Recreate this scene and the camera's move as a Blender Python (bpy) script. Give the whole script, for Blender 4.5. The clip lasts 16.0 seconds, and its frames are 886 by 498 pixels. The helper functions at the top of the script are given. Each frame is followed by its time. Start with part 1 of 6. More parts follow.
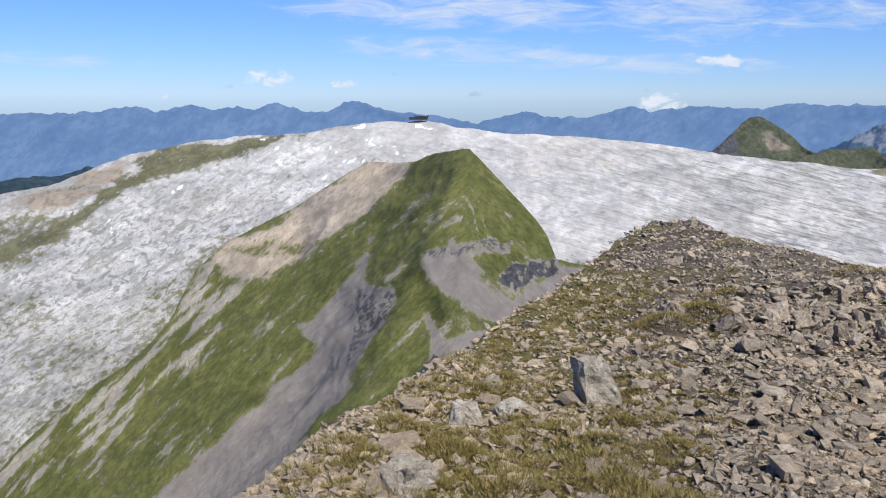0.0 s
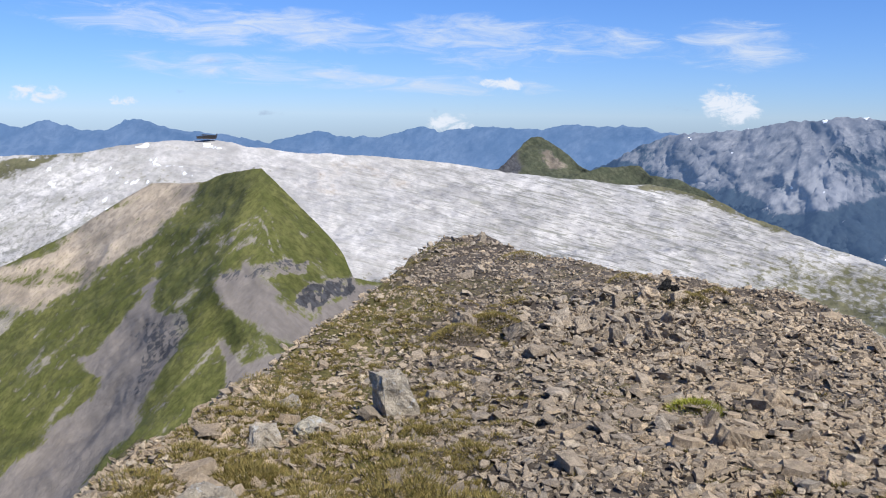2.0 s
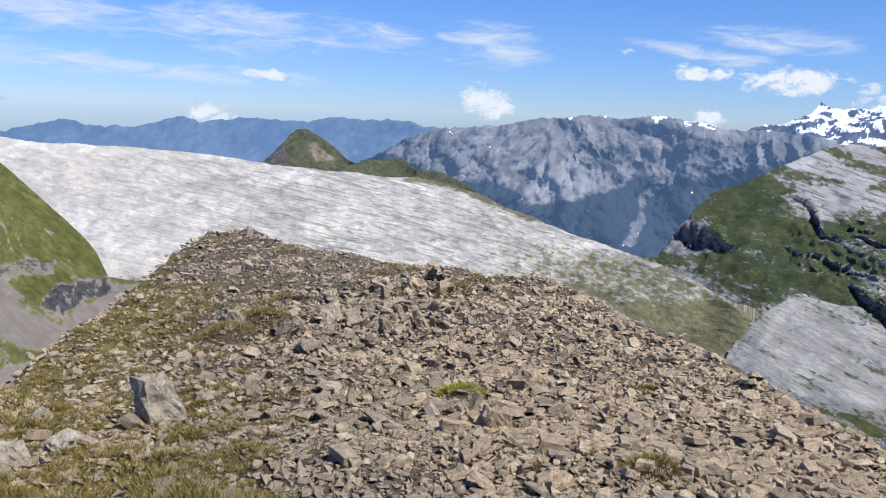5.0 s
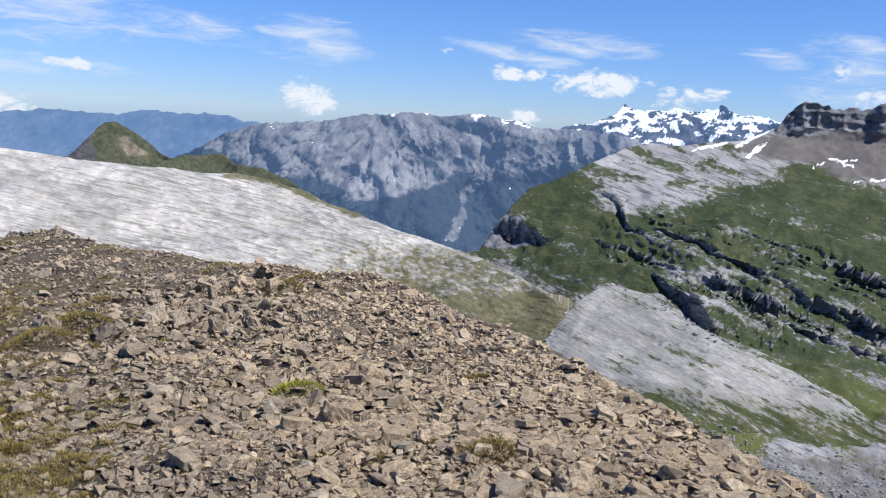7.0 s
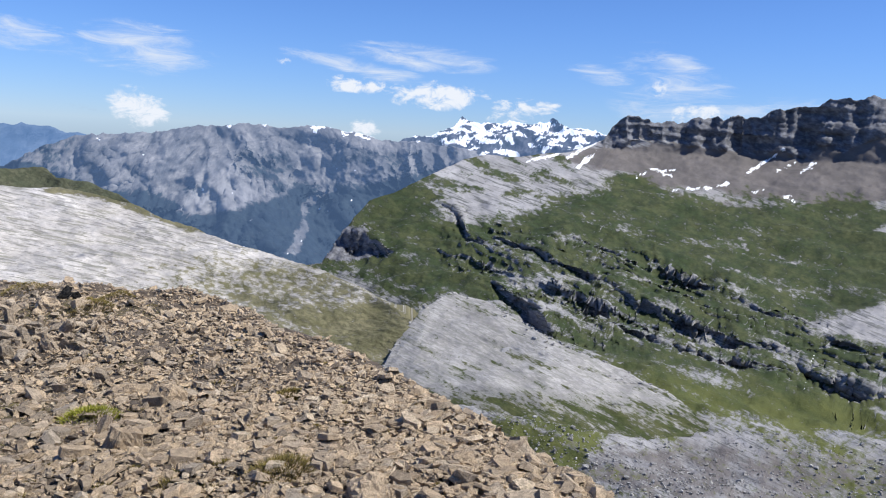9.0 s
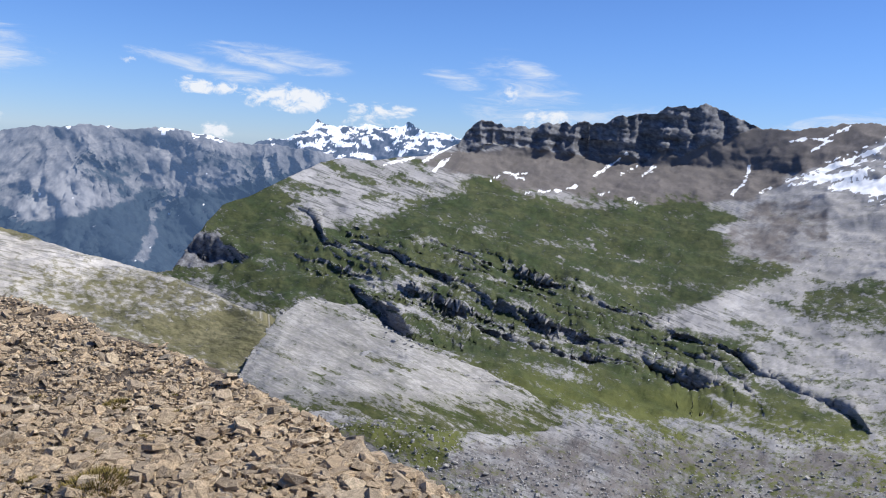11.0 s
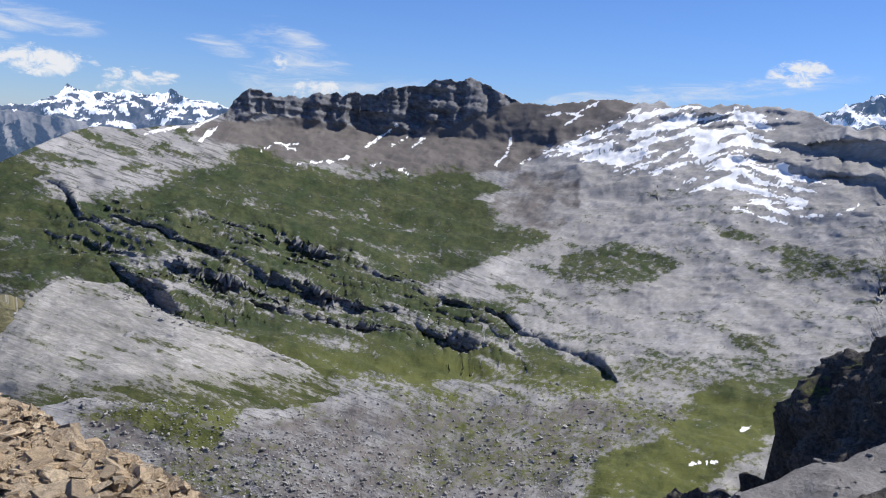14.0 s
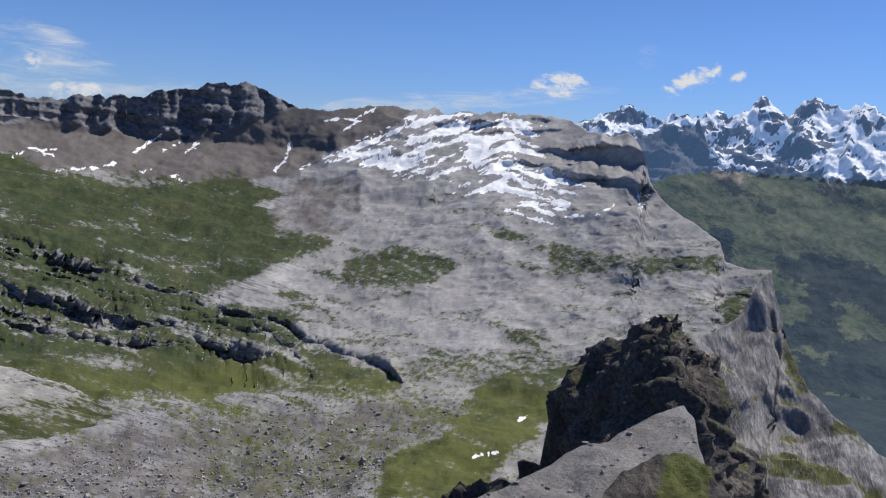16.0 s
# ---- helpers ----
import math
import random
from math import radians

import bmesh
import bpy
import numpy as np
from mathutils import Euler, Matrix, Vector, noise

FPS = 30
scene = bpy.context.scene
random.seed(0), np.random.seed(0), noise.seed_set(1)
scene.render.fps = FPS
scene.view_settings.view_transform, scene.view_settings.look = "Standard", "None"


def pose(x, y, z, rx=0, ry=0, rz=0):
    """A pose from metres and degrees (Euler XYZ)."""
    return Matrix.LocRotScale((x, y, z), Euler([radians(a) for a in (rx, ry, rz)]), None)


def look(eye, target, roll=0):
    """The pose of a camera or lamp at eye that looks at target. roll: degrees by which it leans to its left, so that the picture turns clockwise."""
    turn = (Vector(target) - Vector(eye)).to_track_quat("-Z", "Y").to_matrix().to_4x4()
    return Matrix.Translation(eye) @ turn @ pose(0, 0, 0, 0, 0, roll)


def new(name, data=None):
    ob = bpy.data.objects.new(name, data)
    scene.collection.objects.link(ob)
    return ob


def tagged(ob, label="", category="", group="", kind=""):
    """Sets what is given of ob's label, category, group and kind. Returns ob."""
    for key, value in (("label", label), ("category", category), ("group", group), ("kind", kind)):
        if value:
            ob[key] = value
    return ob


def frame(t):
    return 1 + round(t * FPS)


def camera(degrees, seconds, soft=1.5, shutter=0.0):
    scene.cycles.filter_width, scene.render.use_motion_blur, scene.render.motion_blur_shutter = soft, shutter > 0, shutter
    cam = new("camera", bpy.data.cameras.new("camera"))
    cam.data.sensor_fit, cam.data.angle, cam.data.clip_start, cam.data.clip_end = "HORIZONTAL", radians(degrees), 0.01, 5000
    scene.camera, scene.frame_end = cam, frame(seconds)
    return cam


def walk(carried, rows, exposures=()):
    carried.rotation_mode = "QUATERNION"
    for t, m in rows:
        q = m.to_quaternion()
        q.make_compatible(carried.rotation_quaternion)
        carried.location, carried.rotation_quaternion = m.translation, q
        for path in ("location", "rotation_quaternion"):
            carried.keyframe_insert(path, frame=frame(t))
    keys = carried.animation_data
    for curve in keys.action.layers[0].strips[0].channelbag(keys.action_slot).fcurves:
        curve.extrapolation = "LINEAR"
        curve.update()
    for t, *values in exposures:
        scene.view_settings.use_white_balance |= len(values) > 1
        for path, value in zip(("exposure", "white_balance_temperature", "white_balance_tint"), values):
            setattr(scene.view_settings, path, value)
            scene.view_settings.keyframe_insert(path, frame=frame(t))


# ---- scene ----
cam = camera(55.5, 16.0, 1.1)
PATH = [
    (0.0, 0.074, 0.044, 1.639, 79.55, -0.05, 0.23),
    (0.5, 0.063, 0.045, 1.636, 79.96, -0.12, -2.69),
    (1.0, 0.064, 0.035, 1.633, 79.74, -0.54, -6.84),
    (1.5, 0.070, 0.019, 1.632, 80.54, -0.69, -11.20),
    (2.0, 0.076, 0.004, 1.634, 80.93, -0.63, -13.66),
    (2.5, 0.083, -0.007, 1.629, 80.92, -1.06, -16.51),
    (3.0, 0.089, -0.008, 1.627, 80.64, -1.25, -19.31),
    (3.5, 0.089, -0.005, 1.626, 80.51, -1.57, -21.18),
    (4.0, 0.086, -0.008, 1.633, 80.52, -1.79, -23.80),
    (6.5, 0.000, 0.000, 1.650, 81.07, -2.40, -38.12),
    (7.0, -0.026, -0.013, 1.651, 80.99, -2.82, -41.19),
    (7.5, -0.003, -0.037, 1.668, 80.77, -2.74, -43.21),
    (8.0, 0.078, -0.089, 1.660, 81.25, -2.97, -46.12),
    (8.5, 0.137, -0.138, 1.652, 81.86, -2.89, -49.71),
    (9.0, 0.178, -0.177, 1.652, 82.32, -2.99, -51.94),
    (11.5, 0.303, -0.298, 1.606, 82.70, -3.81, -63.34),
    (12.0, 0.320, -0.317, 1.592, 82.15, -4.73, -64.81),
    (12.5, 0.360, -0.354, 1.593, 82.01, -5.56, -67.83),
    (13.0, 0.400, -0.392, 1.594, 81.60, -4.69, -70.85),
    (13.5, 0.440, -0.429, 1.595, 82.01, -4.27, -73.56),
    (14.0, 0.480, -0.467, 1.596, 82.10, -4.01, -76.97),
    (14.5, 0.520, -0.504, 1.597, 82.63, -3.94, -80.47),
    (15.0, 0.560, -0.542, 1.598, 82.81, -3.96, -83.84),
    (15.5, 0.600, -0.579, 1.599, 83.21, -3.99, -87.97),
    (16.0, 0.640, -0.617, 1.600, 83.52, -4.11, -91.83),
]
walk(cam, [(t, pose(x, y, z, rx, ry, rz)) for t, x, y, z, rx, ry, rz in PATH],
     [(0, -0.02, 6100, 10), (4, 0.06, 6200, 10), (9, 0.08, 6300, 10), (12.5, 0.06, 6450, 10), (14.5, -0.08, 6550, 10), (16, -0.25, 6650, 10)])

# ---- light ----
SUN_AZ, SUN_EL = 150.0, 53.0          # bearing clockwise from +y, height
world = bpy.data.worlds.new("sky")
scene.world = world
world.use_nodes = True
wt = world.node_tree
wt.nodes.clear()
w_out = wt.nodes.new("ShaderNodeOutputWorld")
w_bg = wt.nodes.new("ShaderNodeBackground")
w_sky = wt.nodes.new("ShaderNodeTexSky")
w_sky.sky_type, w_sky.sun_disc = "NISHITA", False
w_sky.sun_elevation, w_sky.sun_rotation = radians(SUN_EL), radians(SUN_AZ)
w_sky.altitude, w_sky.air_density, w_sky.dust_density, w_sky.ozone_density = 2500, 1.0, 0.2, 2.0
w_bg.inputs["Strength"].default_value = 0.1
wt.links.new(w_bg.outputs[0], w_out.inputs["Surface"])

# clouds by bearing, height, half-length, half-depth (degrees), slope and density
VEIL = [(1.8, 5.39, 11.05, 0.85, -0.03, 0.90), (15.6, 5.17, 7.43, 0.85, -0.01, 0.80), (32.1, 4.64, 3.22, 0.92, 0.01, 0.75), (1.7, 2.72, 8.09, 0.62, -0.06, 0.70), (12.6, 2.02, 7.41, 0.46, -0.03, 0.75), (14.5, 3.54, 2.23, 0.69, -0.06, 0.35), (43.6, 4.43, 1.92, 0.23, -0.16, 0.70), (46.1, 4.17, 4.14, 0.35, -0.15, 0.95), (50.2, 5.06, 4.21, 0.54, -0.06, 0.85), (62.8, 4.25, 2.31, 0.46, -0.23, 0.75), (66.8, 5.19, 2.49, 0.54, -0.22, 0.80), (32.5, 4.45, 3.71, 1.00, -0.03, 0.75), (18.6, 4.80, 5.46, 1.15, -0.02, 0.55), (66.7, 3.29, 3.45, 1.54, -0.10, 0.60), (71.3, 2.55, 5.63, 0.46, 0.08, 0.55), (92.2, 3.50, 8.66, 0.46, 0.13, 0.70), (66.1, 3.68, 2.80, 1.73, -0.11, 0.50), (-24.1, 2.05, 4.11, 0.31, -0.04, 0.60), (24.9, 4.79, 4.54, 0.62, -0.09, 0.60), (104.9, 7.36, 0.71, 0.77, 0.04, 0.30)]
PUFF = [(32.3, 0.71, 1.76, 1.15, -0.17, 1.00), (14.0, -0.63, 1.58, 0.65, 0.03, 0.90), (17.9, 2.08, 1.88, 0.38, -0.02, 0.80), (-11.7, 1.01, 1.53, 0.54, 0.00, 0.80), (-6.8, 0.66, 0.82, 0.31, 0.00, 0.80), (45.5, 3.05, 1.42, 0.54, -0.00, 0.90), (51.4, 2.62, 3.28, 0.85, -0.01, 1.00), (57.6, 2.15, 2.08, 0.54, -0.01, 0.70), (41.0, 4.22, 0.6, 0.25, 0.10, 0.55), (46.6, 0.14, 1.06, 0.69, 0.05, 0.80), (46.5, 3.04, 1.50, 0.54, 0.00, 0.70), (68.4, 2.21, 1.57, 0.54, -0.06, 0.95), (66.0, 3.74, 0.49, 0.54, 0.03, 0.80), (99.3, 5.08, 1.66, 0.77, 0.06, 0.95), (107.8, 5.82, 1.83, 0.69, 0.41, 1.00), (110.3, 6.14, 0.67, 0.35, 0.04, 0.60), (68.6, 2.15, 1.62, 0.62, 0.04, 0.90), (56.7, 1.81, 2.20, 0.77, 0.01, 0.60), (-18.2, -0.18, 0.55, 0.19, -0.00, 0.60)]
SHADE = [(-14.2, 0.43, 0.43, 0.23, 0.00, 0.50), (2.2, -0.01, 1.05, 0.23, 0.00, 0.55), (-3.5, 1.29, 0.53, 0.23, 0.00, 0.50), (-1.5, 3.19, 1.12, 0.35, 0.00, 0.50), (15.9, 0.35, 0.41, 0.54, -0.00, 0.45), (28.8, 0.61, 1.11, 0.38, 0.03, 0.40), (13.1, 0.25, 0.28, 0.31, -0.00, 0.40)]

def cloud_cover(t, place):
    """Masks of thin veils, heaped clouds and grey cloudlets over the sky's directions."""
    def mth(op, a, b=None, c=None):
        n = t.nodes.new("ShaderNodeMath")
        n.operation = op
        for s, v in zip(n.inputs, (a, b, c)):
            if isinstance(v, bpy.types.NodeSocket):
                t.links.new(v, s)
            elif v is not None:
                s.default_value = v
        return n.outputs[0]

    sep = t.nodes.new("ShaderNodeSeparateXYZ")
    t.links.new(place, sep.inputs[0])
    bear = mth("MULTIPLY", mth("ARCTAN2", sep.outputs[0], sep.outputs[1]), 57.29578)
    high = mth("MULTIPLY", mth("ARCSINE", sep.outputs[2]), 57.29578)
    comb = t.nodes.new("ShaderNodeCombineXYZ")
    t.links.new(bear, comb.inputs[0])
    t.links.new(high, comb.inputs[1])

    def texture(sx, sy, detail, rough, warp, tilt=0.0):
        m = t.nodes.new("ShaderNodeMapping")
        m.inputs["Rotation"].default_value = (0, 0, radians(tilt))
        m.inputs["Scale"].default_value = (sx, sy, 1)
        t.links.new(comb.outputs[0], m.inputs[0])
        n = t.nodes.new("ShaderNodeTexNoise")
        n.inputs["Scale"].default_value, n.inputs["Detail"].default_value = 1.0, detail
        n.inputs["Roughness"].default_value, n.inputs["Distortion"].default_value = rough, warp
        t.links.new(m.outputs[0], n.inputs["Vector"])
        return n.outputs["Fac"]

    def heap(rows):
        total = None
        for az, el, w, h, slope, dens in rows:
            u = mth("SUBTRACT", bear, az)
            v = mth("SUBTRACT", mth("SUBTRACT", high, el), mth("MULTIPLY", u, slope))
            q = mth("ADD", mth("POWER", mth("ABSOLUTE", mth("MULTIPLY", u, 1 / w)), 2.0), mth("POWER", mth("ABSOLUTE", mth("MULTIPLY", v, 1 / h)), 2.0))
            m = mth("MULTIPLY", mth("MAXIMUM", mth("SUBTRACT", 1.0, mth("MULTIPLY", q, 0.6)), 0.0), dens)
            total = m if total is None else mth("MAXIMUM", total, m)
        return total

    def edge(x, lo, hi):
        n = t.nodes.new("ShaderNodeMapRange")
        n.interpolation_type = "SMOOTHSTEP"
        t.links.new(x, n.inputs[0])
        n.inputs[1].default_value, n.inputs[2].default_value = lo, hi
        return n.outputs[0]

    veil_h, puff_h, grey_h = heap([(a, e, w * 1.1, h * 1.45, s, d) for a, e, w, h, s, d in VEIL]), heap(PUFF), heap(SHADE)
    veil = edge(mth("ADD", veil_h, mth("MULTIPLY", mth("SUBTRACT", texture(0.25, 1.2, 8, 0.66, 0.9, 6), 0.5), 2.9)), 0.05, 1.6)
    puff = edge(mth("ADD", puff_h, mth("MULTIPLY", mth("SUBTRACT", texture(0.8, 1.3, 8, 0.64, 0.5), 0.5), 3.6)), 0.25, 1.1)
    grey = edge(mth("ADD", grey_h, mth("MULTIPLY", mth("SUBTRACT", texture(0.9, 1.6, 5, 0.6, 0.3), 0.5), 1.4)), 0.3, 0.9)
    veil = mth("MULTIPLY", veil, edge(veil_h, 0.0, 0.3))
    puff = mth("MULTIPLY", puff, edge(puff_h, 0.0, 0.3))
    grey = mth("MULTIPLY", grey, edge(grey_h, 0.0, 0.2))
    return veil, puff, grey, high


def mixed(t, fac, a, b):
    n = t.nodes.new("ShaderNodeMix")
    n.data_type = "RGBA"
    for s, v in ((n.inputs[0], fac), (n.inputs[6], a), (n.inputs[7], b)):
        if isinstance(v, bpy.types.NodeSocket):
            t.links.new(v, s)
        else:
            s.default_value = v
    return n.outputs[2]


w_place = wt.nodes.new("ShaderNodeTexCoord").outputs["Generated"]
veil, puff, grey, high = cloud_cover(wt, w_place)
w_lift = wt.nodes.new("ShaderNodeMapRange")
w_lift.interpolation_type = "SMOOTHSTEP"
w_lift.inputs[1].default_value, w_lift.inputs[2].default_value = -2.0, 9.0
wt.links.new(high, w_lift.inputs[0])
w_tint = wt.nodes.new("ShaderNodeMix")
w_tint.data_type, w_tint.blend_type = "RGBA", "MULTIPLY"
w_tint.inputs[0].default_value = 1.0
wt.links.new(mixed(wt, w_lift.outputs[0], (0.6, 0.75, 1.12, 1), (0.64, 0.89, 1.34, 1)), w_tint.inputs[7])
wt.links.new(w_sky.outputs[0], w_tint.inputs[6])
sky_c = mixed(wt, veil, w_tint.outputs[2], (7.0, 7.6, 8.6, 1))
sky_c = mixed(wt, puff, sky_c, (8.2, 8.5, 9.0, 1))
g_scale = wt.nodes.new("ShaderNodeMath")
g_scale.operation = "MULTIPLY"
g_scale.inputs[1].default_value = 0.6
wt.links.new(grey, g_scale.inputs[0])
sky_c = mixed(wt, g_scale.outputs[0], sky_c, (3.6, 4.4, 5.8, 1))
wt.links.new(sky_c, w_bg.inputs["Color"])

sun_data = bpy.data.lights.new("sun", "SUN")
sun_data.energy, sun_data.angle, sun_data.color = 5.4, radians(0.53), (1.0, 0.95, 0.87)
sun = new("sun", sun_data)
sun.matrix_world = look((2000 * math.sin(radians(SUN_AZ)), 2000 * math.cos(radians(SUN_AZ)), 2100),
                        (0, 0, 2100 - 2000 * math.tan(radians(SUN_EL))))

# ---- numeric tools ----
_rng = np.random.RandomState(7)
_perm = _rng.permutation(512)
_perm = np.concatenate([_perm, _perm]).astype(np.int32)
_grad = _rng.normal(size=(512, 3))
_grad /= np.linalg.norm(_grad, axis=1, keepdims=True)
_gx, _gy, _gz = (np.ascontiguousarray(_grad[:, c], dtype=np.float32) for c in range(3))


def perlin(p):
    """Gradient noise, about -0.8 to 0.8, at points p (..., 3)."""
    shape = p.shape[:-1]
    x, y, z = (np.ascontiguousarray(p[..., k], dtype=np.float32).ravel() for k in range(3))
    i, j, k = (np.floor(c).astype(np.int32) for c in (x, y, z))
    x, y, z = x - i, y - j, z - k
    u, v, w = (c * c * c * (c * (c * 6 - 15) + 10) for c in (x, y, z))
    total = np.zeros(x.shape, np.float32)
    for dx in (0, 1):
        hx = _perm[(i + dx) & 511]
        wx = u if dx else 1 - u
        for dy in (0, 1):
            hy = _perm[hx + ((j + dy) & 511)]
            wy = wx * (v if dy else 1 - v)
            for dz in (0, 1):
                h = _perm[hy + ((k + dz) & 511)]
                total += wy * (w if dz else 1 - w) * (_gx[h] * (x - dx) + _gy[h] * (y - dy) + _gz[h] * (z - dz))
    return (total * 1.5).reshape(shape)


def fbm(p, size, octaves=5, ridged=False, gain=0.5, stretch=(1, 1, 1)):
    """Fractal noise with its largest feature `size` metres wide."""
    q = np.asarray(p, float) / size * np.asarray(stretch)
    total, amp = 0, 1.0
    for k in range(octaves):
        n = perlin(q + 17.3 * k)
        total = total + amp * ((0.5 - np.abs(n)) * 1.6 if ridged else n)
        q, amp = q * 2.03, amp * gain
    return total


def smooth(a, b, x):
    t = np.clip((x - a) / (b - a), 0, 1)
    return t * t * (3 - 2 * t)


def outside(az, el, poly):
    """Signed angle (degrees) from a closed outline of (bearing, height) pairs: negative inside."""
    best = np.full(az.shape, 1e9)
    inside = np.zeros(az.shape, bool)
    n = len(poly)
    for k in range(n):
        (x0, y0), (x1, y1) = poly[k], poly[(k + 1) % n]
        ex, ey = x1 - x0, y1 - y0
        t = np.clip(((az - x0) * ex + (el - y0) * ey) / (ex * ex + ey * ey + 1e-9), 0, 1)
        best = np.minimum(best, np.hypot(az - x0 - t * ex, el - y0 - t * ey))
        if ey != 0:
            hit = ((y0 > el) != (y1 > el)) & (az < (el - y0) * ex / ey + x0)
            inside ^= hit
    return np.where(inside, -best, best)


def along(az, el, line):
    """Angle (degrees) from an open line of (bearing, height) pairs."""
    best = np.full(az.shape, 1e9)
    for (x0, y0), (x1, y1) in zip(line, line[1:]):
        ex, ey = x1 - x0, y1 - y0
        t = np.clip(((az - x0) * ex + (el - y0) * ey) / (ex * ex + ey * ey + 1e-9), 0, 1)
        best = np.minimum(best, np.hypot(az - x0 - t * ex, el - y0 - t * ey))
    return best


EYE = np.array((0.0, 0.0, 1.65))      # the camera's standpoint; bearings and heights from it are fitted to the view


def spot(az, el, r):
    a, e = np.radians(az), np.radians(el)
    return EYE + np.stack([r * np.cos(e) * np.sin(a), r * np.cos(e) * np.cos(a), r * np.sin(e)], -1)


def grid_mesh(name, p, mat, attrs=None, closed=False):
    """A mesh from a (rows, columns, 3) grid of points."""
    nv, nu = p.shape[:2]
    idx = np.arange(nv * nu).reshape(nv, nu)
    if closed:
        idx = np.concatenate([idx, idx[:, :1]], 1)
    q = np.stack([idx[:-1, :-1], idx[:-1, 1:], idx[1:, 1:], idx[1:, :-1]], -1).reshape(-1, 4)
    me = bpy.data.meshes.new(name)
    me.vertices.add(nv * nu)
    me.vertices.foreach_set("co", p.reshape(-1).astype(np.float32))
    me.loops.add(q.size)
    me.loops.foreach_set("vertex_index", q.reshape(-1).astype(np.int32))
    me.polygons.add(len(q))
    me.polygons.foreach_set("loop_start", np.arange(0, q.size, 4, dtype=np.int32))
    me.polygons.foreach_set("use_smooth", np.ones(len(q), bool))
    for key, value in (attrs or {}).items():
        if value.ndim == 3:
            a = me.attributes.new(key, "FLOAT_VECTOR", "POINT")
            a.data.foreach_set("vector", value.reshape(-1).astype(np.float32))
        else:
            a = me.attributes.new(key, "FLOAT", "POINT")
            a.data.foreach_set("value", np.clip(value, 0, 1).reshape(-1).astype(np.float32))
    me.update(calc_edges=True)
    me.validate()
    me.materials.append(mat)
    return new(name, me)


def normals(p):
    n = np.cross(np.gradient(p, axis=1), np.gradient(p, axis=0))
    n /= np.linalg.norm(n, axis=-1, keepdims=True) + 1e-9
    return n * np.where((n * (EYE - p)).sum(-1, keepdims=True) < 0, -1, 1)


FIELDS = {}                            # the surfaces, for things that stand on them


def landform(name, top, bottom, knots, ranges, step, rows, mat, relief=(), shape=None, zones=None, behind=(60, 40), fade=0.0, steps=(), jag=0.0, jags=(-180, 180), stairs=None):
    """A mountainside, laid out to fit the view from EYE. top, bottom: its crest and foot, as (bearing, height) pairs in
    degrees; ranges: (bearing, distance at each of the heights in knots); relief: (metres, size, octaves, ridged,
    stretch) noises along the normal; shape: reworks the distances; zones: gives the cover of the ground; behind: how
    far back and down the far side falls."""
    az1 = np.arange(top[0][0], top[-1][0] + step / 2, step)
    crest = np.interp(az1, *zip(*top))
    if jag:                                      # broken skyline
        side = np.stack([az1, az1 * 0, az1 * 0 + len(name)], -1)
        crest = crest + jag * (fbm(side, 0.9, 6, True) - 0.75) * smooth(jags[0], jags[0] + 1, az1) * smooth(jags[1], jags[1] - 1, az1)
    foot = np.minimum(np.interp(az1, *zip(*bottom)), crest - 0.3)
    v = np.linspace(0, 1, rows)[:, None]
    el = foot + (crest - foot) * v
    az = np.broadcast_to(az1, el.shape)
    cols = np.array([[math.log(d) for d in row[1:]] for row in ranges])
    at = [row[0] for row in ranges]
    fine = np.stack([np.interp(az1, at, cols[:, j]) for j in range(len(knots))])     # knots x bearings
    warped = el + stairs(az, el) if stairs else el.copy()
    for num, (line, h, w, lift) in enumerate(steps):                    # rock steps: level shelves above and below a sheer face
        xs = [q[0] for q in line]
        flat = az1 * 0
        mid = np.interp(az1, xs, [q[1] for q in line]) + lift + 0.2 * fbm(np.stack([az1, flat, flat + 2.7 * num], -1), 1.6, 5)
        ease = smooth(xs[0] - 0.3, xs[0] + 1.2, az1) * smooth(xs[-1] + 0.3, xs[-1] - 1.2, az1)
        hh = h * ease * np.clip(0.75 + 0.6 * fbm(np.stack([az1, flat, flat + 3.3 * num + 1], -1), 1.4, 4), 0.2, 1.1)
        d = el - mid
        up, lo = hh / 2, -hh / 2
        rise = np.where(d < lo, np.clip((d - lo + w) / w, 0, 1) * up, np.where(d > up, -np.clip((up + w - d) / w, 0, 1) * up, -d))
        warped = warped + rise
    wide = max(3, int(2.2 / step)) | 1          # round off the bends between the bearings
    bell = np.hanning(wide + 2)[1:-1]
    bell /= bell.sum()
    fine = np.stack([np.convolve(np.pad(q, wide // 2, mode="edge"), bell, mode="valid") for q in fine])
    r = np.empty(el.shape)
    for j in range(len(az1)):
        r[:, j] = np.interp(warped[:, j], knots, fine[:, j])
    r = np.exp(r)
    if shape:
        r = shape(az, el, r)
    p = spot(az, el, r)
    n = normals(p)
    if relief:
        push = 0
        for amp, size, octaves, ridged, stretch in relief:
            push = push + amp * (fbm(p, size, octaves, ridged, 0.5, stretch) - (0.93 if ridged else 0))
        hold = 1 - fade * smooth(0.93, 1.0, v)
        p = p + n * (push * hold)[..., None]
    d = p - EYE
    az2 = np.degrees(np.arctan2(d[..., 0], d[..., 1]))
    az2 = np.where(az2 < -90, az2 + 360, az2)
    el2 = np.degrees(np.arctan2(d[..., 2], np.hypot(d[..., 0], d[..., 1])))
    attrs = zones(az2, el2, p, normals(p)) if zones else {}
    attrs["slope"] = np.stack([az2, el2, 0 * az2], -1)       # bearing and height from EYE, so grain is drawn to fit the view
